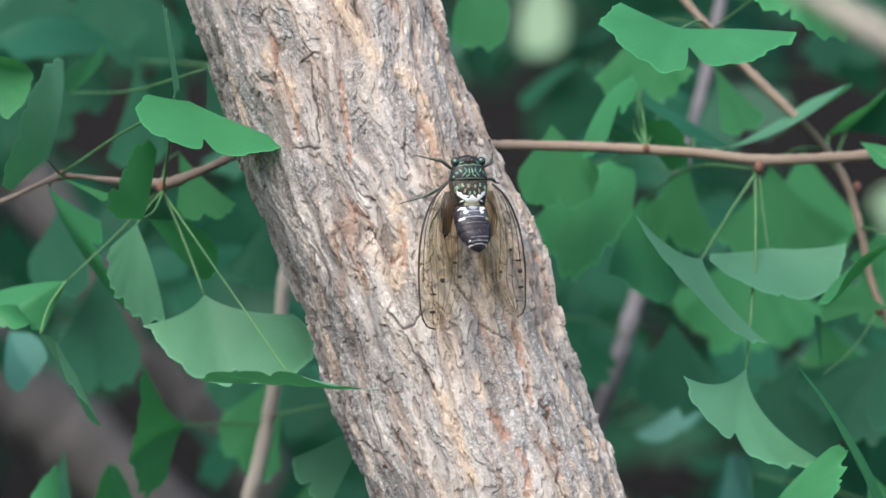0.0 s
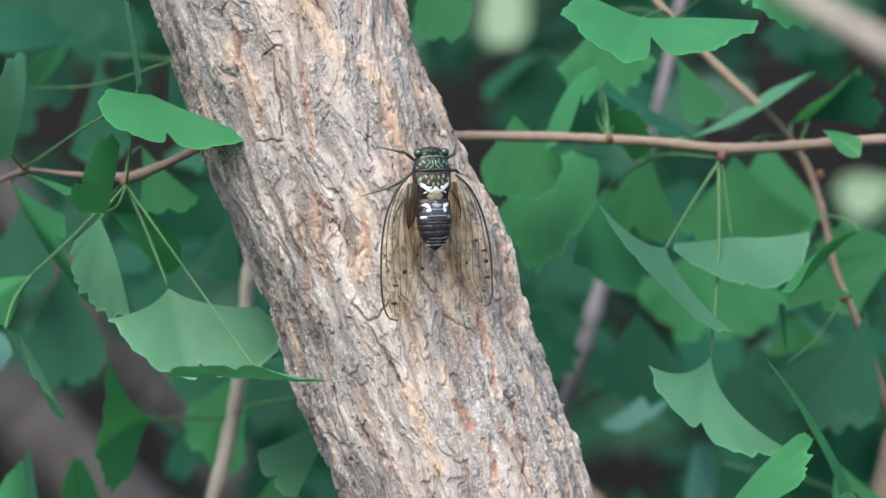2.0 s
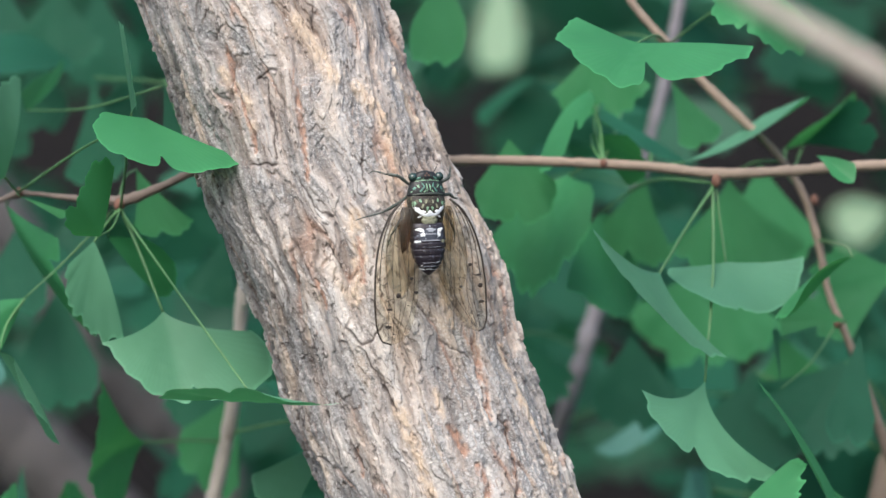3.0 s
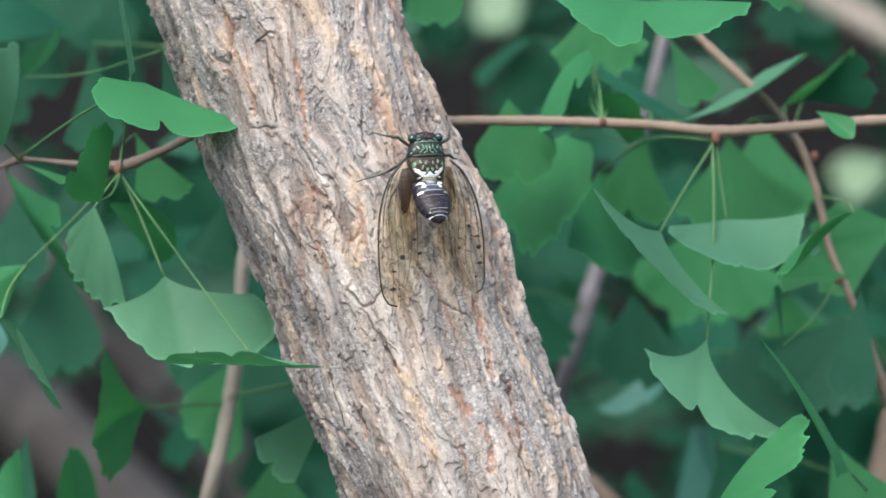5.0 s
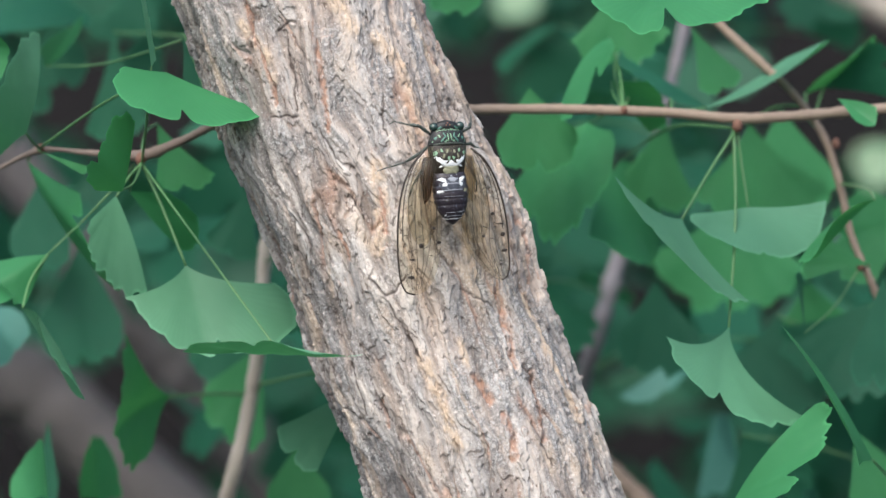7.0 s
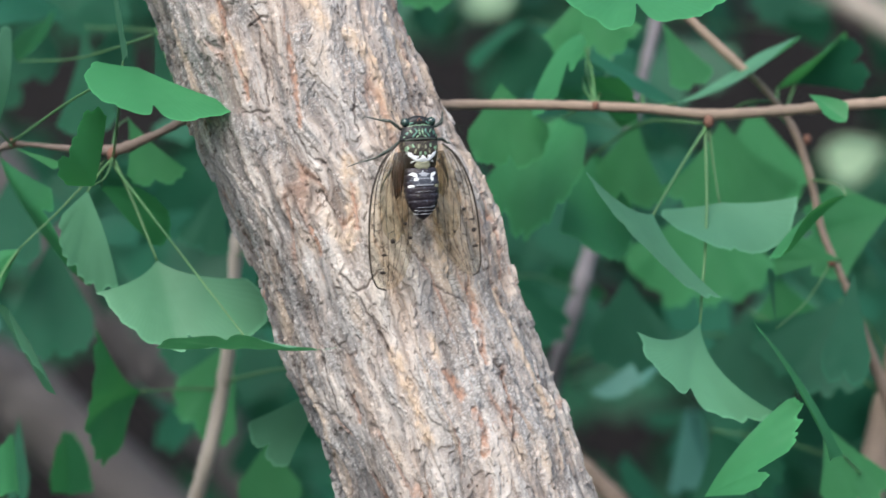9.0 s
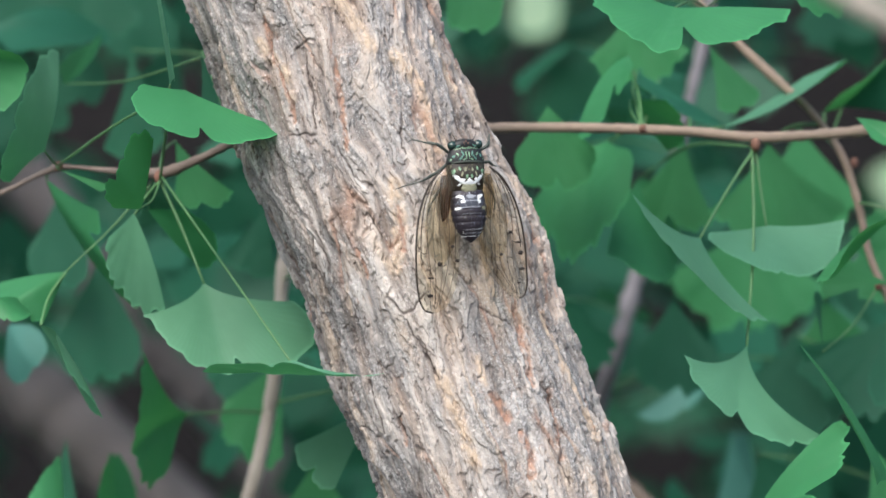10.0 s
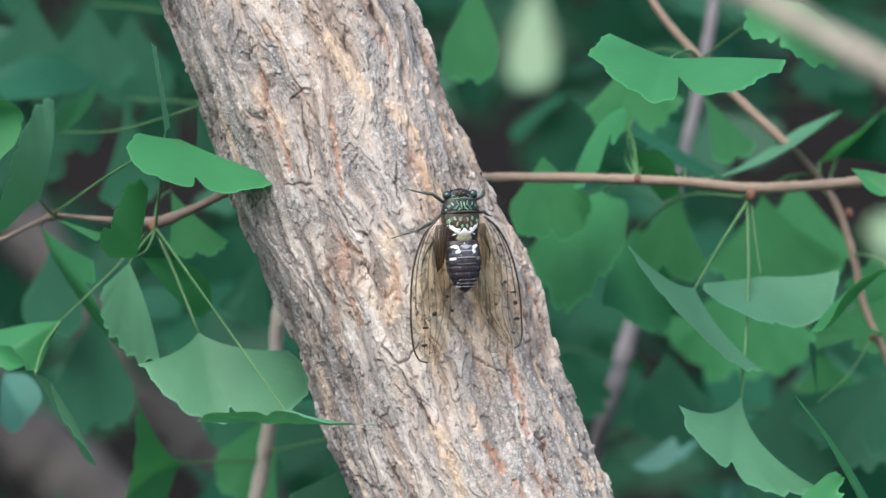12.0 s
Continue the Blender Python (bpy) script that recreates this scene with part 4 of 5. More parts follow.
leaf("grey_a", (0.0124, 0.14, 1.6148), (0.0957, 0.3, 1.613), -93.2, 0.0384, 24.6, 0.04, -0.0, -0.0, 0.05, 0.0, 0.1, 0.04, 0.9, (0.4, 0.4), "n")
leaf("right_stem", (0.1427, 0.15, 1.5455), (0.1465, 0.11, 1.5298), 31.93, 0.0307, 43.17, 0.29, 10.27, 58.41, 0.27, 0.22, 0.19, 0.02, 0.69, (-0.0, 0.05), "n", bend=-0.18, fold=0.11, wring=-0.66)
leaf("right_stem", (0.1497, 0.15, 1.5475), (0.1465, 0.11, 1.5298), 20.0, 0.028, 30.0, 0.00, 0.0, 30.0, 0.15, 0.0, 0.2, 0.05, 0.75, (0.1, 0.1), "d")
leaf("grey_a", (0.1706, 0.6, 1.5835), (0.1058, 0.32, 1.5884), 10.0, 0.0286, 35.0, 0.00, 0.0, 30.0, 0.15, 0.0, 0.2, 0.05, 0.75, (0.1, 0.1), "d")
leaf("right_low", (0.1708, 0.2, 1.465), (0.1901, 0.22, 1.4425), -120.0, 0.0374, 45.0, 0.00, 0.0, 10.0, 0.15, 0.0, 0.2, 0.05, 0.75, (0.1, 0.1), "d")
leaf("right_low", (0.1368, 0.22, 1.4602), (0.1857, 0.22, 1.4291), -95.0, 0.0378, 45.0, 0.00, 0.0, 10.0, 0.15, 0.0, 0.2, 0.05, 0.75, (0.1, 0.1), "d")
leaf("grey_a", (0.1082, 0.6, 1.4326), (0.0646, 0.34, 1.4347), 30.0, 0.0312, 30.0, 0.00, 0.0, 30.0, 0.15, 0.0, 0.2, 0.05, 0.75, (0.1, 0.1), "d")
leaf("grey_a", (0.1082, 0.6, 1.4352), (0.0646, 0.34, 1.4347), -130.0, 0.0286, 35.0, 0.00, 0.0, 30.0, 0.15, 0.0, 0.2, 0.05, 0.75, (0.1, 0.1), "d")
leaf("grey_a", (0.1342, 0.6, 1.4066), (0.0646, 0.34, 1.4347), -85.0, 0.0312, 22.0, 0.00, 0.0, 20.0, 0.15, 0.0, 0.2, 0.05, 0.75, (0.1, 0.1), "d")
leaf("right_low", (0.1213, 0.22, 1.4136), (0.179, 0.22, 1.3981), -60.0, 0.0333, 45.0, 0.00, 0.0, 20.0, 0.15, 0.0, 0.2, 0.05, 0.75, (0.1, 0.1), "d")
leaf("grey_a", (0.0398, 0.26, 1.4731), (0.0733, 0.32, 1.4654), -70.0, 0.0339, 45.0, 0.00, 0.0, 20.0, 0.15, 0.0, 0.2, 0.05, 0.75, (0.1, 0.1), "d")
leaf("grey_a", (0.0488, 0.26, 1.5341), (0.0942, 0.32, 1.5327), -80.0, 0.0317, 45.0, 0.00, 0.0, 20.0, 0.15, 0.0, 0.2, 0.05, 0.75, (0.1, 0.1), "d")
leaf("grey_a", (0.1223, 0.28, 1.5048), (0.0873, 0.32, 1.5049), -95.0, 0.0433, 55.0, 0.00, 0.0, 20.0, 0.15, 0.0, 0.2, 0.05, 0.75, (0.1, 0.1), "n")
leaf("right_twig", (0.1479, 0.22, 1.4736), (0.1607, 0.11, 1.4802), -80.0, 0.0378, 45.0, 0.00, 0.0, 20.0, 0.15, 0.0, 0.2, 0.05, 0.75, (0.1, 0.1), "n")
leaf("right_low", (0.1101, 0.3, 1.4497), (0.1901, 0.22, 1.438), 229.81, 0.0342, 16.7, 0.45, 38.1, 44.03, 0.11, 0.02, 0.21, 0.02, 0.88, (0.11, 0.07), "g", bend=-0.09, fold=0.26, wring=0.18)
leaf("right_low", (0.1181, 0.35, 1.4184), None, -96.68, 0.0406, 31.31, 0.18, 59.28, 71.98, 0.07, 0.66, 0.1, 0.02, 0.51, (0.16, 0.16), "g", bend=-0.25, fold=0.29, wring=-0.06)
leaf("right_low", (0.1575, 0.11, 1.4196), None, -65.7, 0.0331, 28.3, -0.08, -0.0, -0.0, 0.1, 0.0, 0.1, 0.04, 0.8, (0.15, 0.15), "n")
leaf("right_low", (0.1683, 0.1, 1.476), None, -96.2, 0.0414, 17.0, -0.01, -0.0, -0.0, 0.1, 0.0, 0.1, 0.04, 0.9, (0.25, 0.25), "d")
leaf("right_stem", (0.1865, 0.14, 1.5002), None, -164.3, 0.0352, 39.8, -0.18, -0.0, -0.0, 0.1, 0.0, 0.1, 0.04, 0.8, (0.25, 0.25), "n")
leaf("right_twig", (0.1367, 0.2, 1.5409), None, -84.8, 0.0396, 35.6, -0.07, -0.0, -0.0, 0.1, 0.0, 0.1, 0.04, 0.9, (0.2, 0.2), "n")
leaf("right_twig", (0.0550, 0.42, 1.5815), (0.0712, 0.068, 1.5379), 197.15, 0.0331, 27.84, 0.06, -20.45, 49.89, 0.07, -0.02, -0.17, 0.02, 0.8, (0.0, 0.18), "d", bend=-0.24, fold=-0.34, wring=-0.43)
leaf("front_branch", (0.0226, -0.6, 1.5772), (0.0236, -0.58, 1.5797), -92.0, 0.0291, 19.0, 0.00, 10.0, 20.0, 0.05, 0.0, 0.2, 0.03, 0.9, (0.5, 0.5), "p")
leaf("front_branch", (0.1199, -0.6, 1.5155), (0.1292, -0.62, 1.536), 200.0, 0.0154, 36.0, 0.00, 10.0, 20.0, 0.1, 0.0, 0.2, 0.03, 0.9, (0.5, 0.5), "p")


# ---- shrubs behind ----
def build_shrubs(name, count, box, seed, label, size=(0.025, 0.042), keep=None, material=None):
    """A thicket of small fan leaves, as one body of foliage."""
    rng = np.random.default_rng(seed)
    low, high = np.array(box).T
    at = rng.uniform(low, high, (count, 3))
    part_of = (at - (low + high) / 2) / (high - low) * 2
    lumps = 0.16 * (np.sin(at[:, 0] * 9) * np.sin(at[:, 2] * 8 + 1) + np.sin(at[:, 0] * 5 + at[:, 1] * 7))
    at = at[(part_of ** 2).sum(1) ** 0.5 < 1.0 + lumps]
    if keep is not None:
        at = at[keep(at)]
    n = len(at)
    r, half, bend = rng.uniform(*size, n), rng.uniform(0.6, 1.25, n), rng.uniform(-0.35, 0.35, n)
    nod, roll, turn = rng.normal(-0.5, 0.6, n), rng.normal(0, 0.5, n), rng.uniform(-1.5, 1.5, n)
    q = np.linspace(-1, 1, 11)
    reach = r[:, None] * (1 + rng.uniform(-0.07, 0.07, (n, 11)) - 0.10 * np.abs(q) ** 3)
    reach[:, 5] *= rng.uniform(0.55, 0.95, n)
    x = reach * np.sin(q * half[:, None])
    z = -reach * np.cos(q * half[:, None])
    y = bend[:, None] * x ** 2 / r[:, None]
    y, z = y * np.cos(nod)[:, None] - z * np.sin(nod)[:, None], y * np.sin(nod)[:, None] + z * np.cos(nod)[:, None]
    x, z = x * np.cos(roll)[:, None] - z * np.sin(roll)[:, None], x * np.sin(roll)[:, None] + z * np.cos(roll)[:, None]
    x, y = x * np.cos(turn)[:, None] - y * np.sin(turn)[:, None], x * np.sin(turn)[:, None] + y * np.cos(turn)[:, None]
    fan = np.stack([x, y, z], -1) + at[:, None]
    verts = np.concatenate([at[:, None], fan], 1).reshape(-1, 3)
    first = np.arange(n)[:, None] * 12
    k = np.arange(10)[None]
    tris = np.stack([first + 0 * k, first + 1 + k, first + 2 + k], -1).reshape(-1, 3)
    ob = new(name, mesh_of(name, verts, tris.tolist(), [material or LEAF_SHADE], False))
    return tagged(ob, label, "foliage", kind="stuff")


def open_air(widen):
    """Keeps leaves out of the gaps that run back through the thicket, wider at the back."""
    def keep(c):
        x, z = c[:, 0] / widen, (c[:, 2] - 1.5) / widen
        low = (x > -0.18) & (x < -0.075) & (z > -0.12) & (z < -0.04)
        # Openings onto the near-black bank, which stands in for deep shade.
        dark = (((x - 0.145) / 0.050) ** 2 + ((z - 0.054) / 0.036) ** 2 < 1) | (((x - 0.020) / 0.028) ** 2 + ((z - 0.056) / 0.028) ** 2 < 1)
        shade = ((x + 0.120) / 0.035) ** 2 + ((z - 0.052) / 0.024) ** 2 < 1
        hollow = ((x - 0.075) / 0.02) ** 2 + ((z + 0.075) / 0.022) ** 2 < 1
        return ~(low | dark | shade | hollow)
    return keep


# Both kinds of foliage wear the darkened green, with shade in its colour.
build_shrubs("thicket", 6400, ((-0.9, 0.9), (0.30, 1.0), (0.6, 2.4)), 8, "ginkgo foliage behind the trunk, its green darkened for shade", keep=open_air(1.3))
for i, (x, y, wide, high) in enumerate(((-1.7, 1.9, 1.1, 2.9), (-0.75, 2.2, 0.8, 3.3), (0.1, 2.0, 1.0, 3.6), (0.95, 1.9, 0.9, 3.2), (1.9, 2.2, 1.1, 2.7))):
    build_shrubs("shrub_foliage", 7000, ((x - wide, x + wide), (y - 0.75, y + 0.75), (0.02, high)), 20 + i, "shrub foliage, its green darkened for deep shade", (0.03, 0.06), keep=open_air(2.0))


# ---- the cicada ----
# millimetres: x to its right as seen from above, y to the head, z away from the bark
MM, YS = 0.001, 0.0009


def profile(rows, y):
    """Half width, height and base level at y, smoothly between rows of (y, width, height, level)."""
    r = np.array(rows, float)
    t = np.interp(y, r[:, 0], np.arange(len(r)))
    i = int(min(t, len(r) - 2))
    f = t - i
    p = [r[max(i - 1, 0)], r[i], r[i + 1], r[min(i + 2, len(r) - 1)]]
    v = 0.5 * (2 * p[1] + (p[2] - p[0]) * f + (2 * p[0] - 5 * p[1] + 4 * p[2] - p[3]) * f ** 2 + (3 * p[1] - p[0] - 3 * p[2] + p[3]) * f ** 3)
    return max(v[1], 0.02), max(v[2], 0.02), v[3]


HEAD = [(15.0, 5.6, 2.0, 3.0), (16.2, 5.4, 2.3, 3.0), (17.4, 4.4, 2.3, 2.9), (18.4, 2.9, 1.9, 2.8), (19.0, 0.9, 0.7, 2.7)]
PRONOTUM = [(8.8, 6.8, 3.2, 2.9), (10.0, 6.95, 3.7, 2.9), (12.0, 6.4, 3.6, 3.0), (14.0, 5.8, 3.0, 3.0), (15.6, 5.5, 2.2, 3.0)]
MESONOTUM = [(-2.6, 5.2, 1.6, 2.8), (-1.0, 5.8, 2.9, 2.8), (0.6, 6.1, 3.7, 2.8), (3.0, 6.3, 4.4, 2.8), (6.0, 6.8, 4.4, 2.8), (9.2, 6.9, 3.6, 2.8)]
ABDOMEN = [(-19.0, 0.3, 0.4, 0.0), (-18.0, 1.7, 1.5, 0.0), (-16.4, 3.2, 2.6, 0.0), (-14.0, 4.8, 3.6, 0.0), (-10.0, 6.0, 4.1, 0.0), (-5.0, 6.3, 4.2, 0.0), (-1.0, 6.0, 4.0, 0.0), (1.0, 5.6, 3.2, 0.0)]


def top_of(rows, x, y, lift=0.0):
    w, h, level = profile(rows, y)
    return level + h * math.sqrt(max(0.0, 1 - min(1.0, abs(x) / w) ** 2.3)) + lift


def body_mesh(name, rows, material, rings=26, sides=28, grooves=0, slots_of=None, mats=None):
    """A closed rounded body lofted along y."""
    y0, y1 = rows[0][0], rows[-1][0]
    verts, faces, slots = [], [], []
    for i in range(rings + 1):
        y = y0 + (y1 - y0) * i / rings
        w, h, level = profile(rows, y)
        k = 1.0
        if grooves:
            g = (y - y0) / (y1 - y0) * grooves % 1.0
            k = 1 - 0.045 * math.exp(-(min(g, 1 - g) / 0.10) ** 2) + 0.02 * g
        for j in range(sides):
            a = 2 * math.pi * j / sides
            c, s = math.cos(a), math.sin(a)
            x = w * k * math.copysign(abs(c) ** 0.88, c)
            z = level + (h if s > 0 else h * 0.62) * k * math.copysign(abs(s) ** 0.9, s)
            verts.append((x * MM, y * YS, z * MM))
    for i in range(rings):
        for j in range(sides):
            q = (j + 1) % sides
            faces.append((i * sides + j, i * sides + q, (i + 1) * sides + q, (i + 1) * sides + j)[::-1])
            slots.append(slots_of(i / rings) if slots_of else 0)
    faces.append(tuple(range(sides)))
    faces.append(tuple(rings * sides + j for j in range(sides))[::-1])
    slots += [0, 0]
    return mesh_of(name, verts, faces, mats or [material], True, slots)


def mark_mesh(rows, outline, material, lift=0.10, name="marking"):
    """A thin raised marking on a body: outline(u, v) gives x, y for u, v from 0 to 1."""
    nu, nv = 14, 6
    verts, faces = [], []
    for i in range(nu + 1):
        for j in range(nv + 1):
            u, v = i / nu, j / nv
            x, y = outline(u, v)
            rim = min(u, 1 - u, v, 1 - v)
            verts.append((x * MM, y * YS, top_of(rows, x, y, lift if rim > 0 else -0.12) * MM))
    w = nv + 1
    for i in range(nu):
        for j in range(nv):
            faces.append((i * w + j, i * w + j + 1, (i + 1) * w + j + 1, (i + 1) * w + j))
    return mesh_of(name, verts, faces, [material])


def oval(cx, cy, rx, ry, lean=0.0):
    def outline(u, v):
        a, r = u * 2 * math.pi, v
        r = r * (1 + 0.16 * math.sin(2 * a + 5 * cx + cy) + 0.13 * math.sin(3 * a + 3 * cy) + 0.09 * math.sin(5 * a + 7 * cx))
        x, y = rx * r * math.cos(a), ry * r * math.sin(a)
        c, s = math.cos(radians(lean)), math.sin(radians(lean))
        return cx + x * c - y * s, cy + x * s + y * c
    return outline


def oval_mesh(rows, cx, cy, rx, ry, lean, material, lift=0.10):
    f = oval(cx, cy, rx, ry, lean)
    verts, faces = [], []
    n, rings = 16, 3
    x, y = f(0, 0)
    verts.append((x * MM, y * YS, top_of(rows, x, y, lift) * MM))
    for r in range(1, rings + 1):
        for i in range(n):
            x, y = f(i / n, r / rings)
            verts.append((x * MM, y * YS, top_of(rows, x, y, lift if r < rings else -0.1) * MM))
    for i in range(n):
        j = (i + 1) % n
        faces.append((0, 1 + i, 1 + j))
        for r in range(rings - 1):
            a = 1 + r * n
            faces.append((a + i, a + n + i, a + n + j, a + j))
    return mesh_of("marking", verts, faces, [material])


def smooth_curve(rows, t):
    """A smooth curve through rows of (t, value)."""
    r = np.array(rows)
    slope = np.gradient(r[:, 1], r[:, 0])
    i = int(np.clip(np.searchsorted(r[:, 0], t) - 1, 0, len(r) - 2))
    w = r[i + 1, 0] - r[i, 0]
    f = (t - r[i, 0]) / w
    return ((2 * f ** 3 - 3 * f ** 2 + 1) * r[i, 1] + (f ** 3 - 2 * f ** 2 + f) * w * slope[i]
            + (3 * f ** 2 - 2 * f ** 3) * r[i + 1, 1] + (f ** 3 - f ** 2) * w * slope[i + 1])


def build_wing(parent, flip, m):
    """A forewing: clear amber membrane, dark veins and brown spots. It reaches down from its hinge; x outwards."""
    length = 49.3 if flip < 0 else 46.6
    outer_edge = [(0, 1.0), (0.06, 4.2), (0.16, 7.2), (0.28, 9.4), (0.45, 11.0), (0.63, 11.6), (0.80, 11.4), (0.90, 10.7), (0.96, 9.4), (0.988, 7.9), (1.0, 5.6)]
    inner_edge = [(0, -0.6), (0.10, -2.6), (0.30, -4.2), (0.52, -4.6), (0.72, -4.0), (0.86, -2.2), (0.94, 0.0), (0.985, 2.6), (1.0, 5.2)]

    if flip > 0:
        outer_edge = outer_edge[:-4] + [(0.90, 11.2), (0.96, 10.4), (0.988, 9.4), (1.0, 8.0)]
        inner_edge = inner_edge[:-4] + [(0.86, 0.4), (0.94, 3.6), (0.985, 6.2), (1.0, 7.7)]

    def costa(t):
        return float(smooth_curve(outer_edge, t))

    def inner(t):
        return float(smooth_curve(inner_edge, t))

    def at(u, t, lift=0.0):
        """u from the inner edge to the outer one, t from the hinge to the tip."""
        a, b = inner(t), costa(t)
        x = a + (b - a) * u
        z = 1.1 * math.sin(math.pi * u) * math.sin(math.pi * min(1, t + 0.1)) + 2.6 * (1 - t) * (1 - 0.6 * u) + 0.25 * math.sin(7 * t + 3 * u)
        return np.array((flip * x, -t * length, z + lift)) * MM

    wing = new("forewing")
    wing.parent = parent
    wing.matrix_basis = m
    nt_, nu = 30, 12
    verts = [at(i / nu, 1 - (1 - j / nt_) ** 1.7) for j in range(nt_ + 1) for i in range(nu + 1)]
    faces = [(j * (nu + 1) + i, j * (nu + 1) + i + 1, (j + 1) * (nu + 1) + i + 1, (j + 1) * (nu + 1) + i) for j in range(nt_) for i in range(nu)]
    part("membrane", mesh_of("membrane", verts, faces, [MEMBRANE]), wing, "clear amber membrane")
    veins = [
        ([(1.0, 1 - (1 - t) ** 1.7) for t in np.linspace(0, 1, 20)], 0.42), ([(0.0, 1 - (1 - t) ** 1.7) for t in np.linspace(0, 1, 18)], 0.06),
        ([(0.93 - 0.06 * t, t) for t in np.linspace(0, 0.62, 9)], 0.26),
        ([(0.80 - 0.10 * t + 0.04 * math.sin(6 * t), t) for t in np.linspace(0.03, 0.97, 12)], 0.17),
        ([(0.62 - 0.05 * t + 0.05 * math.sin(5 * t), t) for t in np.linspace(0.05, 0.97, 12)], 0.17),
        ([(0.46 + 0.06 * math.sin(6 * t), t) for t in np.linspace(0.05, 0.97, 12)], 0.15),
        ([(0.30 + 0.05 * math.sin(7 * t + 1), t) for t in np.linspace(0.06, 0.96, 12)], 0.15),
        ([(0.15 + 0.05 * math.sin(5 * t + 2), t) for t in np.linspace(0.10, 0.92, 10)], 0.13),
        ([(0.95, 0.56), (0.82, 0.585), (0.72, 0.565)], 0.2), ([(0.74, 0.70), (0.60, 0.68)], 0.18), ([(0.60, 0.61), (0.45, 0.585)], 0.18),
        ([(0.45, 0.69), (0.30, 0.66)], 0.17), ([(0.30, 0.59), (0.16, 0.56)], 0.16), ([(0.90, 0.40), (0.72, 0.37)], 0.16),
        ([(0.62, 0.30), (0.46, 0.34)], 0.15), ([(0.86, 0.86), (0.70, 0.85)], 0.14), ([(0.58, 0.84), (0.44, 0.86)], 0.13),
        ([(0.07, 0.2), (0.12, 0.45), (0.05, 0.75)], 0.11),
    ]
    for rows, r in veins:
        pts = [(*at(u, t, 0.06), (1.02 if r > 0.4 else 0.8) * r * MM * (1 - 0.3 * t)) for u, t in rows]
        part("vein", tube("vein", pts, VEIN, 3, 6), wing)
    spots = (((0.18, 0.54, 0.8), (0.47, 0.66, 1.0), (0.05, 0.64, 0.8), (0.67, 0.755, 1.25), (0.68, 0.878, 1.25), (0.22, 0.73, 0.5), (0.5, 0.93, 0.5)) if flip < 0
             else ((0.70, 0.50, 0.7), (0.86, 0.58, 1.2), (0.72, 0.60, 0.6), (0.88, 0.66, 0.9), (0.88, 0.78, 1.1), (0.45, 0.66, 0.6), (0.70, 0.88, 0.7)))
    for u, t, r in spots:
        rx, ry = r, r * (0.62 + 0.3 * math.sin(40 * t))
        v, f = [], []
        blob_geometry(v, f, at(u, t, 0.1), (rx * MM, ry * MM, 0.12 * MM), None, 4, 9)
        part("spot", mesh_of("spot", v, f, [VEIN]), wing, "dark brown spot")
    return wing


def build_leg(parent, points, name="leg"):
    pts = [(x * MM, y * MM, z * MM, r * 0.58 * MM) for x, y, z, r in points]
    v, f = [], []
    for a, b in zip(pts, pts[1:]):
        mid = [(p + q) / 2 for p, q in zip(a, b)]
        mid[3] = max(a[3], b[3]) * 1.12
        tube_geometry([a, mid, b], 3, 8, 0.08, 4, v, f)
    return part(name, mesh_of(name, v, f, [LEG_MAT]), parent)


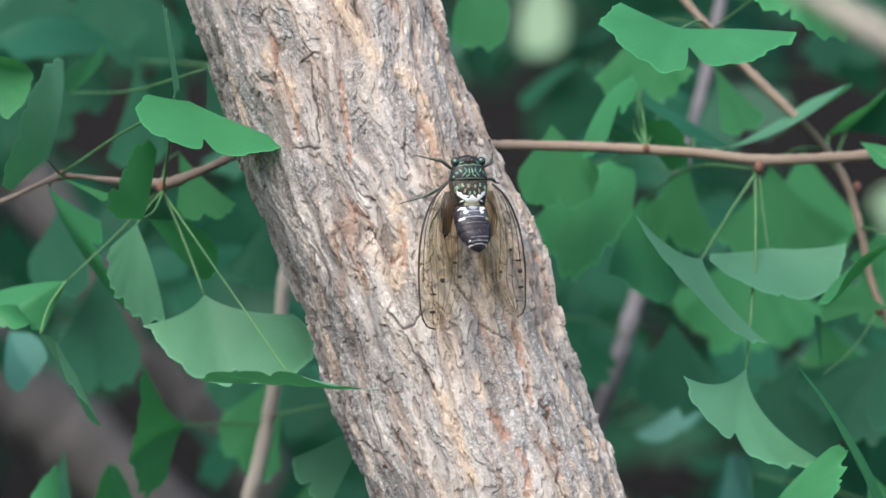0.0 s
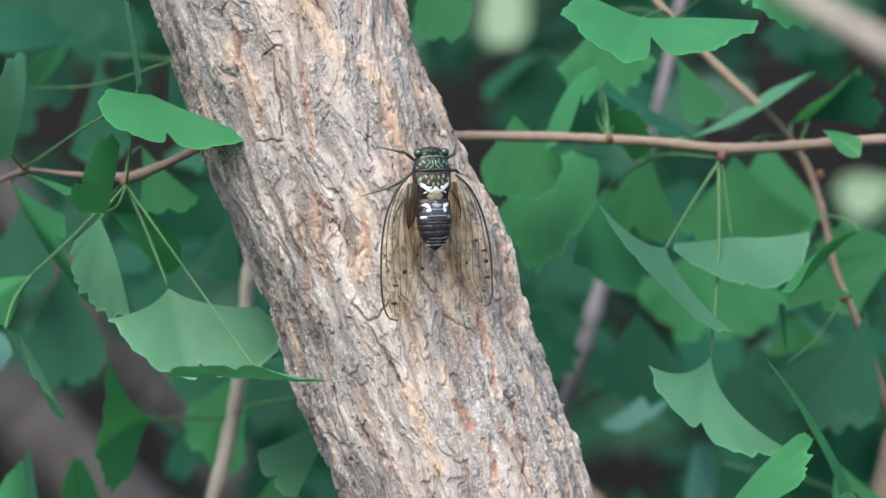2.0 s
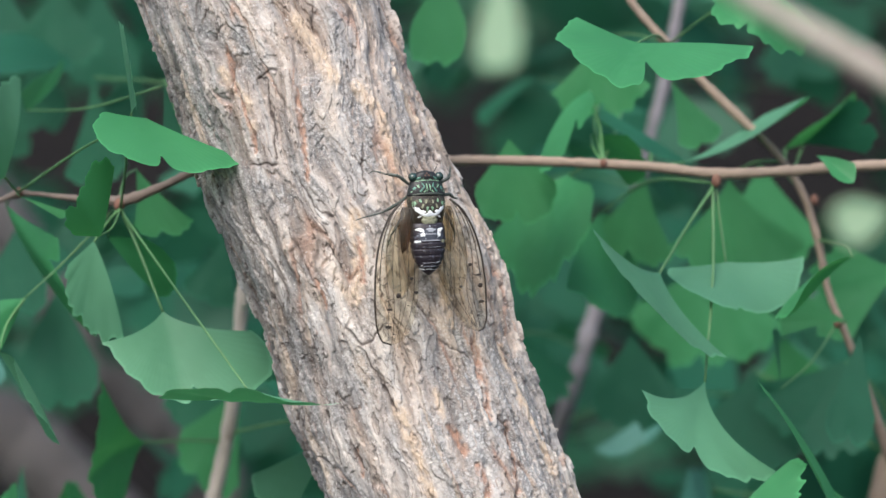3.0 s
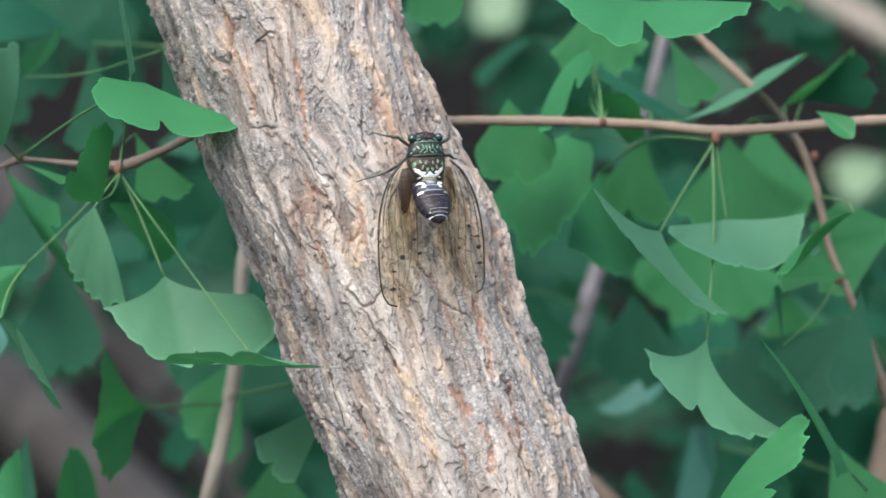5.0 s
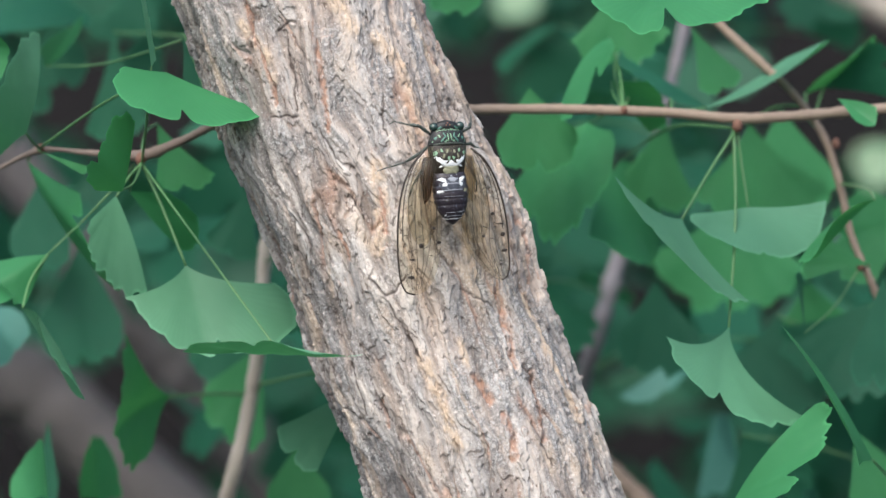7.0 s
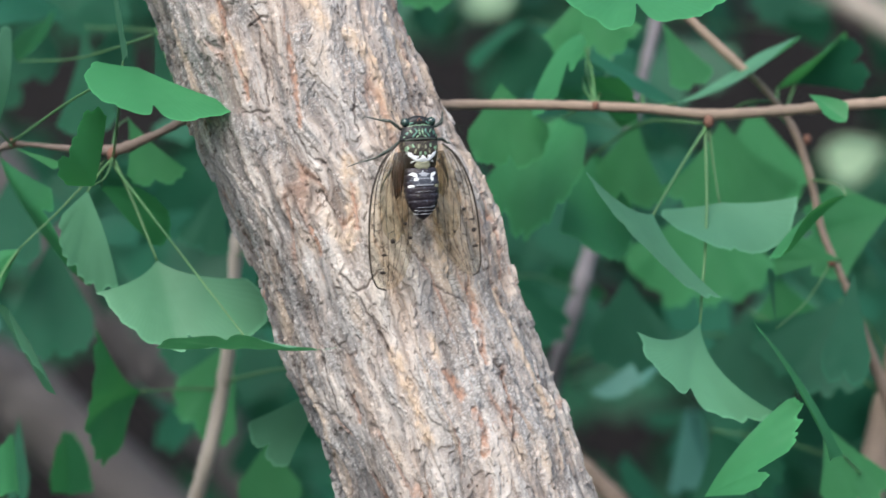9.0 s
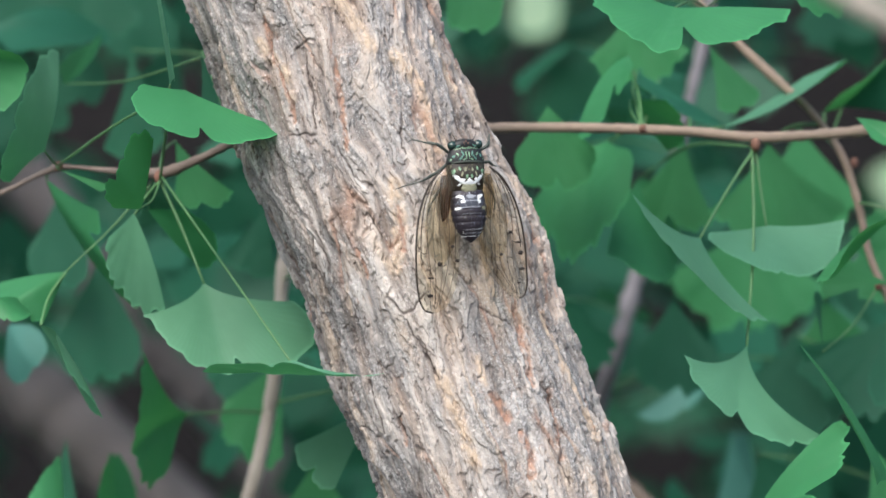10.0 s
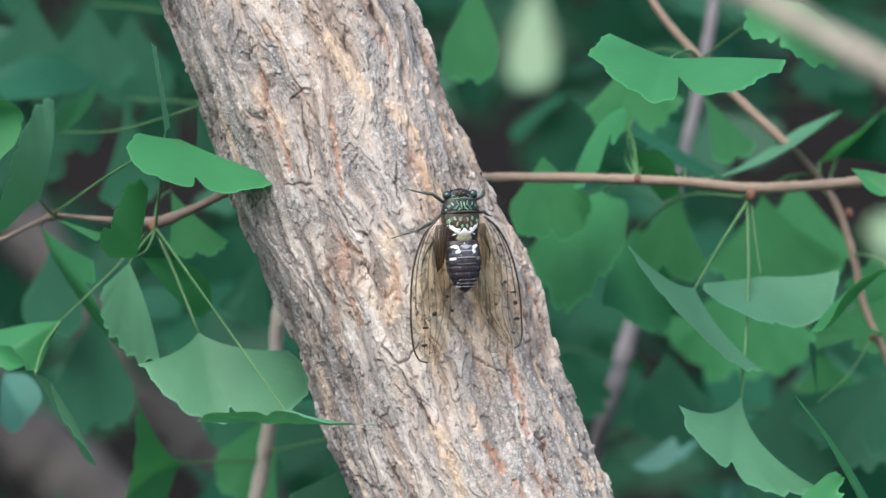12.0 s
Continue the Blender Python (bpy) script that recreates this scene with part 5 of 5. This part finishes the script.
def build_cicada(m):
    bug = thing("cicada", m, "black cicada with pale markings and clear wings on the bark", "insect")
    head = part("head", body_mesh("head", HEAD, BLACK), bug, "black head with green bands")
    for s in (-1, 1):
        v, f = [], []
        blob_geometry(v, f, (s * 4.75 * MM, 16.5 * YS, 3.7 * MM), (1.65 * MM, 1.6 * MM, 1.7 * MM), None, 10, 16)
        part("eye", mesh_of("eye", v, f, [EYE_MAT]), head, "glossy dark green compound eye")
        part("antenna", tube("antenna", [(s * 3.0 * MM, 18.2 * YS, 3.4 * MM, 0.25 * MM), (s * 3.8 * MM, 19.6 * YS, 3.6 * MM, 0.12 * MM), (s * 4.6 * MM, 21.2 * YS, 3.2 * MM, 0.06 * MM)], BLACK, 4, 6), head)
        part("marking", oval_mesh(HEAD, s * 3.1, 16.0, 0.45, 1.2, s * 62, TEAL_MARK), head)
        part("marking", oval_mesh(HEAD, s * 1.6, 15.4, 0.35, 0.9, s * 70, GREEN_MARK), head)
    for x, y in ((0, 17.9), (-0.65, 17.1), (0.65, 17.1)):
        v, f = [], []
        blob_geometry(v, f, (x * MM, y * YS, top_of(HEAD, x, y) * MM), (0.32 * MM, 0.32 * MM, 0.26 * MM), None, 6, 10)
        part("simple_eye", mesh_of("simple_eye", v, f, [BUD]), head, "tiny red simple eye")
    pro = part("pronotum", body_mesh("pronotum", PRONOTUM, BLACK), bug, "black shield with teal streaks")
    part("collar", mark_mesh(PRONOTUM, lambda u, v: ((u * 2 - 1) * 6.6, 9.0 + 0.95 * v + 0.6 * (1 - (u * 2 - 1) ** 2)), GREY_MARK), pro, "grey collar band")
    for s in (-1, 1):
        for x, y, rx, ry, lean, mat in ((0.55, 12.6, 0.28, 1.7, 0, GREEN_MARK), (1.7, 13.3, 0.38, 1.1, -24, TEAL_MARK), (2.5, 11.6, 0.45, 1.4, 38, TEAL_MARK),
                                        (3.6, 13.0, 0.35, 1.0, -30, GREEN_MARK), (4.9, 12.2, 0.6, 0.9, 20, TEAL_MARK), (1.4, 11.0, 0.4, 0.7, 60, GREEN_MARK), (5.9, 10.9, 0.4, 0.5, 0, GREEN_MARK)):
            part("marking", oval_mesh(PRONOTUM, s * x, y, rx, ry, s * lean, mat), pro)
    part("marking", mark_mesh(PRONOTUM, lambda u, v: ((u * 2 - 1) * 4.9, 14.7 + 0.28 * v + 0.4 * (1 - (u * 2 - 1) ** 2)), GREEN_MARK), pro)
    meso = part("mesonotum", body_mesh("mesonotum", MESONOTUM, BROWN, mats=[BROWN]), bug, "dark brown back with green and white marks")
    for s in (-1, 1):
        for x, y, rx, ry, lean, mat in ((5.3, 6.3, 0.95, 1.3, 12, GREEN_MARK), (5.0, 4.4, 0.75, 1.2, -30, WHITE_MARK), (1.3, 7.0, 0.42, 1.0, 8, CREAM_MARK), (3.2, 7.4, 0.55, 0.8, -10, GREEN_MARK),
                                        (2.6, 5.2, 0.5, 1.0, 20, CREAM_MARK), (0.9, 4.4, 0.5, 0.9, 0, GREEN_MARK), (2.6, 3.1, 1.2, 0.7, -14, WHITE_MARK), (3.6, 1.3, 0.9, 0.4, -30, WHITE_MARK)):
            part("marking", oval_mesh(MESONOTUM, s * x, y, rx, ry, s * lean, mat), meso)
    part("marking", oval_mesh(MESONOTUM, 0, 2.9, 0.9, 0.8, 0, WHITE_MARK), meso)
    part("band", mark_mesh(MESONOTUM, lambda u, v: ((u * 2 - 1) * 5.7, 1.0 + 3.0 * v * (1 - 0.60 * abs(math.sin(9.42 * u + 1.57))) + 3.4 * abs(u * 2 - 1) ** 2.4), WHITE_MARK, 0.14), meso, "waxy white curved band")
    v, f = [], []
    for s in (-1, 1):
        tube_geometry([(0, 0.2 * MM, 6.2 * MM, 0.9 * MM), (s * 1.7 * MM, 0.9 * MM, 6.1 * MM, 0.75 * MM), (s * 3.6 * MM, 1.5 * MM, 5.2 * MM, 0.4 * MM)], 4, 8, 0, 1, v, f)
        tube_geometry([(0, 0.0 * MM, 6.2 * MM, 0.9 * MM), (s * 1.6 * MM, -1.3 * MM, 5.9 * MM, 0.8 * MM), (s * 3.3 * MM, -2.0 * MM, 5.2 * MM, 0.5 * MM)], 4, 8, 0, 1, v, f)
    blob_geometry(v, f, (0, -0.2 * MM, 6.1 * MM), (3.0 * MM, 1.7 * MM, 0.85 * MM), None, 6, 14)
    part("cross_ridge", mesh_of("cross_ridge", v, f, [CREAM_MARK]), bug, "pale olive cross-shaped ridge")
    # abdomen: it pumps on its root while the cicada sings
    belly = part("abdomen", body_mesh("abdomen", ABDOMEN, BLUE_BLACK, 64, 30, 8), bug, "blue-black ringed abdomen", pose(0, -0.002, 0.0034))

    def ring(y, thick, mat, span):
        me = mark_mesh(ABDOMEN, lambda u, v: ((u * 2 - 1) * span * profile(ABDOMEN, y)[0], y + thick * (v - 0.5)), mat, 0.12)
        part("ring", me, belly)

    # Broad ring that paints the bluish sheen on the upper abdomen.
    ring(-3.6, 5.0, STEEL_SHEEN, 0.90)
    ring(-5.7, 0.45, SILVER_MARK, 0.62)
    ring(-3.2, 0.5, SILVER_MARK, 0.42)
    part("marking", oval_mesh(ABDOMEN, 0, -1.7, 2.3, 0.9, 0, SILVER_MARK, 0.13), belly)
    for s in (-1, 1):
        part("marking", oval_mesh(ABDOMEN, s * 3.5, -1.7, 1.9, 0.9, s * 42, WHITE_MARK, 0.12), belly, "waxy white patch")
        part("marking", oval_mesh(ABDOMEN, s * 2.9, -3.4, 1.0, 1.2, s * 20, WHITE_MARK, 0.16), belly, "waxy white patch")
        part("marking", oval_mesh(ABDOMEN, s * 4.7, -6.0, 1.2, 0.7, 0, WHITE_MARK if s < 0 else CREAM_MARK, 0.2), belly)
        part("marking", oval_mesh(ABDOMEN, s * 3.4, -15.2, 0.9, 0.25, s * 20, WHITE_MARK, 0.14), belly)
        part("marking", oval_mesh(ABDOMEN, s * 2.6, -16.7, 0.8, 0.22, s * 20, WHITE_MARK, 0.14), belly)
    rng = np.random.default_rng(4)
    for count, (y0, y1), reach, mat, name in ((40, (-6.0, 0.2), 0.75, SILVER_MARK, "wax_bloom"), (7, (-17.2, -13.2), 0.8, SILVER_MARK, "wax_bloom"), (30, (-13.0, -6.8), 0.85, BROWN, "fleck")):
        v, f = [], []
        for _ in range(count):
            y = rng.uniform(y0, y1)
            x = np.clip(rng.normal(0, 0.5), -1, 1) * reach * profile(ABDOMEN, y)[0]
            r = rng.uniform(0.12, 0.42)
            blob_geometry(v, f, (x * MM, y * YS, (top_of(ABDOMEN, x, y) + 0.03) * MM), (r * MM, r * 0.6 * MM, 0.10 * MM), None, 4, 7)
        part(name, mesh_of(name, v, f, [mat]), belly)
    for y, thick, mat, span in ((-8.2, 0.16, SILVER_MARK, 0.62), (-14.3, 0.20, SILVER_MARK, 0.70),
                                (-15.6, 0.24, SILVER_MARK, 0.74), (-16.8, 0.22, WHITE_MARK, 0.66)):
        ring(y, thick, mat, span)
    # folded hind wings and drum covers beside the abdomen
    for s in (-1, 1):
        v = [(s * x * MM, y * MM, z * MM) for x, y, z in ((5.4, 4.8, 4.6), (8.9, 4.6, 3.6), (10.3, -2.5, 2.8), (8.8, -11.6, 2.0), (6.7, -9.5, 2.2), (5.6, -2.0, 4.2),
                                                           (5.4, 4.8, 4.2), (8.9, 4.6, 3.2), (10.3, -2.5, 2.4), (8.8, -11.6, 1.6), (6.7, -9.5, 1.8), (5.6, -2.0, 3.8))]
        f = [(0, 1, 2, 5), (5, 2, 3, 4), (6, 11, 8, 7), (11, 10, 9, 8), (0, 6, 7, 1), (1, 7, 8, 2), (2, 8, 9, 3), (3, 9, 10, 4), (4, 10, 11, 5), (5, 11, 6, 0)]
        hind = part("hind_wing", mesh_of("hind_wing", v, f, [MEMBRANE_DARK if s < 0 else MEMBRANE_OLIVE]), bug, "folded smoky brown hind wing" if s < 0 else "folded olive hind wing")
        for k in range(4):
            x0, x1 = 6.1 + 0.75 * k, 7.2 + 0.8 * k
            part("vein", tube("vein", [(s * x0 * MM, 4.4 * MM, (4.8 - 0.3 * k) * MM, 0.2 * MM), (s * (x0 + x1) / 2 * MM + s * 0.4 * MM, -2.5 * MM, (4.2 - 0.4 * k) * MM, 0.16 * MM),
                                      (s * x1 * MM, (-9.6 - 0.3 * k) * MM, 2.4 * MM, 0.1 * MM)], VEIN, 4, 6), hind)
    # the clear hind wings under the forewings
    for s in (-1, 1):
        rows = [(4.5, 5.2, 9.2), (0.0, 5.0, 12.0), (-6.0, 4.6, 14.2), (-12.0, 4.0, 15.2), (-18.0, 4.2, 15.0), (-23.0, 6.0, 13.6), (-26.0, 8.6, 11.4)]
        v, f = [], []
        for k, (y, x0, x1) in enumerate(rows):
            for i in range(7):
                u = i / 6
                v.append((s * (x0 + (x1 - x0) * u) * MM, y * MM, (2.2 - 0.06 * (4.5 - y) * (1 - u) - 0.9 * u + 0.3 * math.sin(9 * u)) * MM))
        f = [(k * 7 + i, k * 7 + i + 1, k * 7 + i + 8, k * 7 + i + 7) for k in range(len(rows) - 1) for i in range(6)]
        part("hind_wing_membrane", mesh_of("hind_wing_membrane", v, f, [MEMBRANE_OLIVE]), bug, "clear olive hind wing")
    wings = [build_wing(bug, s, m2) for s, m2 in ((-1, WING_LEFT), (1, WING_RIGHT))]
    for pts in (
        [(-5.5, 12.5, 1.6, 0.9), (-9.6, 15.6, 2.2, 0.95), (-12.8, 16.2, -0.2, 0.5), (-17.0, 17.6, -2.4, 0.3), (-18.8, 16.6, -2.8, 0.18)],
        [(-6.0, 8.5, 1.4, 0.9), (-9.8, 6.0, 2.4, 0.95), (-14.4, 3.2, -0.4, 0.5), (-21.5, 1.4, -2.6, 0.32), (-24.0, 0.6, -2.8, 0.18)],
        [(-5.0, 4.0, 1.2, 0.9), (-9.0, 0.0, 1.4, 0.8), (-12.0, -5.0, -0.4, 0.5), (-13.0, -9.0, -1.8, 0.3)],
        [(5.5, 12.5, 1.6, 0.9), (9.0, 14.2, 1.8, 0.9), (10.8, 16.0, -1.5, 0.45), (12.0, 18.5, -4.5, 0.25)],
        [(6.0, 8.5, 1.4, 0.9), (9.2, 8.6, 1.6, 0.9), (12.4, 7.2, -2.6, 0.5), (15.0, 7.0, -6.4, 0.3)],
        [(5.0, 4.0, 1.2, 0.9), (9.0, 0.0, 1.0, 0.8), (12.0, -4.0, -2.4, 0.5), (13.0, -8.0, -5.0, 0.3)],
    ):
        build_leg(bug, pts)
    return bug, belly, wings


WING_LEFT = pose(-0.0080, 0.0066, 0.0030, 0, 3, -1.0)
WING_RIGHT = pose(0.0074, 0.0070, 0.0030, 0, -6, 2.5)
CICADA_AT = pose(0.0052, -0.044, 1.5159) @ Matrix.Rotation(radians(18), 4, 'Z') @ pose(0, 0, 0, 90, 0, 1) @ pose(0, 0, 0, 0, 0, 2.6)
CICADA, BELLY, WINGS = build_cicada(CICADA_AT)


def motions():
    """The abdomen of the singing cicada pumps on its root; the wings open and close a little with it."""
    rest = BELLY.matrix_basis.copy()
    # seconds, lift off the bark and swing to the side, in degrees
    song = [
        (0.0, 28, 0),
        (0.2, 33, 0),
        (0.4, 35, 0),
        (0.6, 28, 0),
        (0.8, 28, 0),
        (1.0, 28, 0),
        (1.2, 14, 0),
        (1.35, 4, 0),
        (1.6, 0, 0),
        (2.0, 2, 0),
        (2.5, 0, 0),
        (3.0, 0, 0),
        (3.5, 3, 0),
        (4.1, 10, 0),
        (4.5, 26, 0),
        (4.8, 33, 0),
        (5.0, 36, 0),
        (5.15, 28, 0),
        (5.3, 18, 0),
        (5.5, 9, 0),
        (5.8, 2, 0),
        (6.2, 0, 2),
        (6.5, 0, 0),
        (7.0, 1, 2),
        (7.6, 6, 0),
        (8.1, 16, 0),
        (8.5, 8, 0),
        (8.8, 3, 0),
        (9.0, 2, 0),
        (9.2, 8, 0),
        (9.4, 14, 0),
        (9.5, 18, 0),
        (9.6, 26, 0),
        (9.8, 26, 0),
        (9.9, 14, 0),
        (10.1, 4, 0),
        (10.5, 2, 0),
        (11.0, 2, 6),
        (11.5, 3, 0),
        (12.0, 4, 0),
    ]
    walk(BELLY, [(t, rest @ pose(0, 0, 0, -1.15 * lift, 0, swing)) for t, lift, swing in song])
    for wing, side in zip(WINGS, (-1, 1)):
        home = wing.matrix_basis.copy()
        walk(wing, [(t, home @ pose(0, 0, 0, 0, 0, side * (-0.05 * lift))) for t, lift, swing in song])
    # the drooping leaf before the trunk stirs in the air
    still = DROOPING.matrix_basis.copy()
    stir = [(0.0, -1, 1), (1.5, 0, 0), (3.2, 0, 1), (4.8, 0, 1), (6.0, -1, 0), (7.2, 0, 1), (8.0, 2, 3), (8.8, 5, 5), (9.0, 3, 2), (9.5, 2, -1), (10.0, 1, -3),
            (10.5, 0, 0), (11.0, 0, -2), (11.5, 2, 0), (12.0, 2, -2)]
    walk(DROOPING, [(t, Matrix.Translation((dx * 0.0002, 0, dz * 0.0001)) @ still @ pose(0, 0, 0, 0.5 * dz, 0.3 * dx, 0)) for t, dx, dz in stir])


motions()
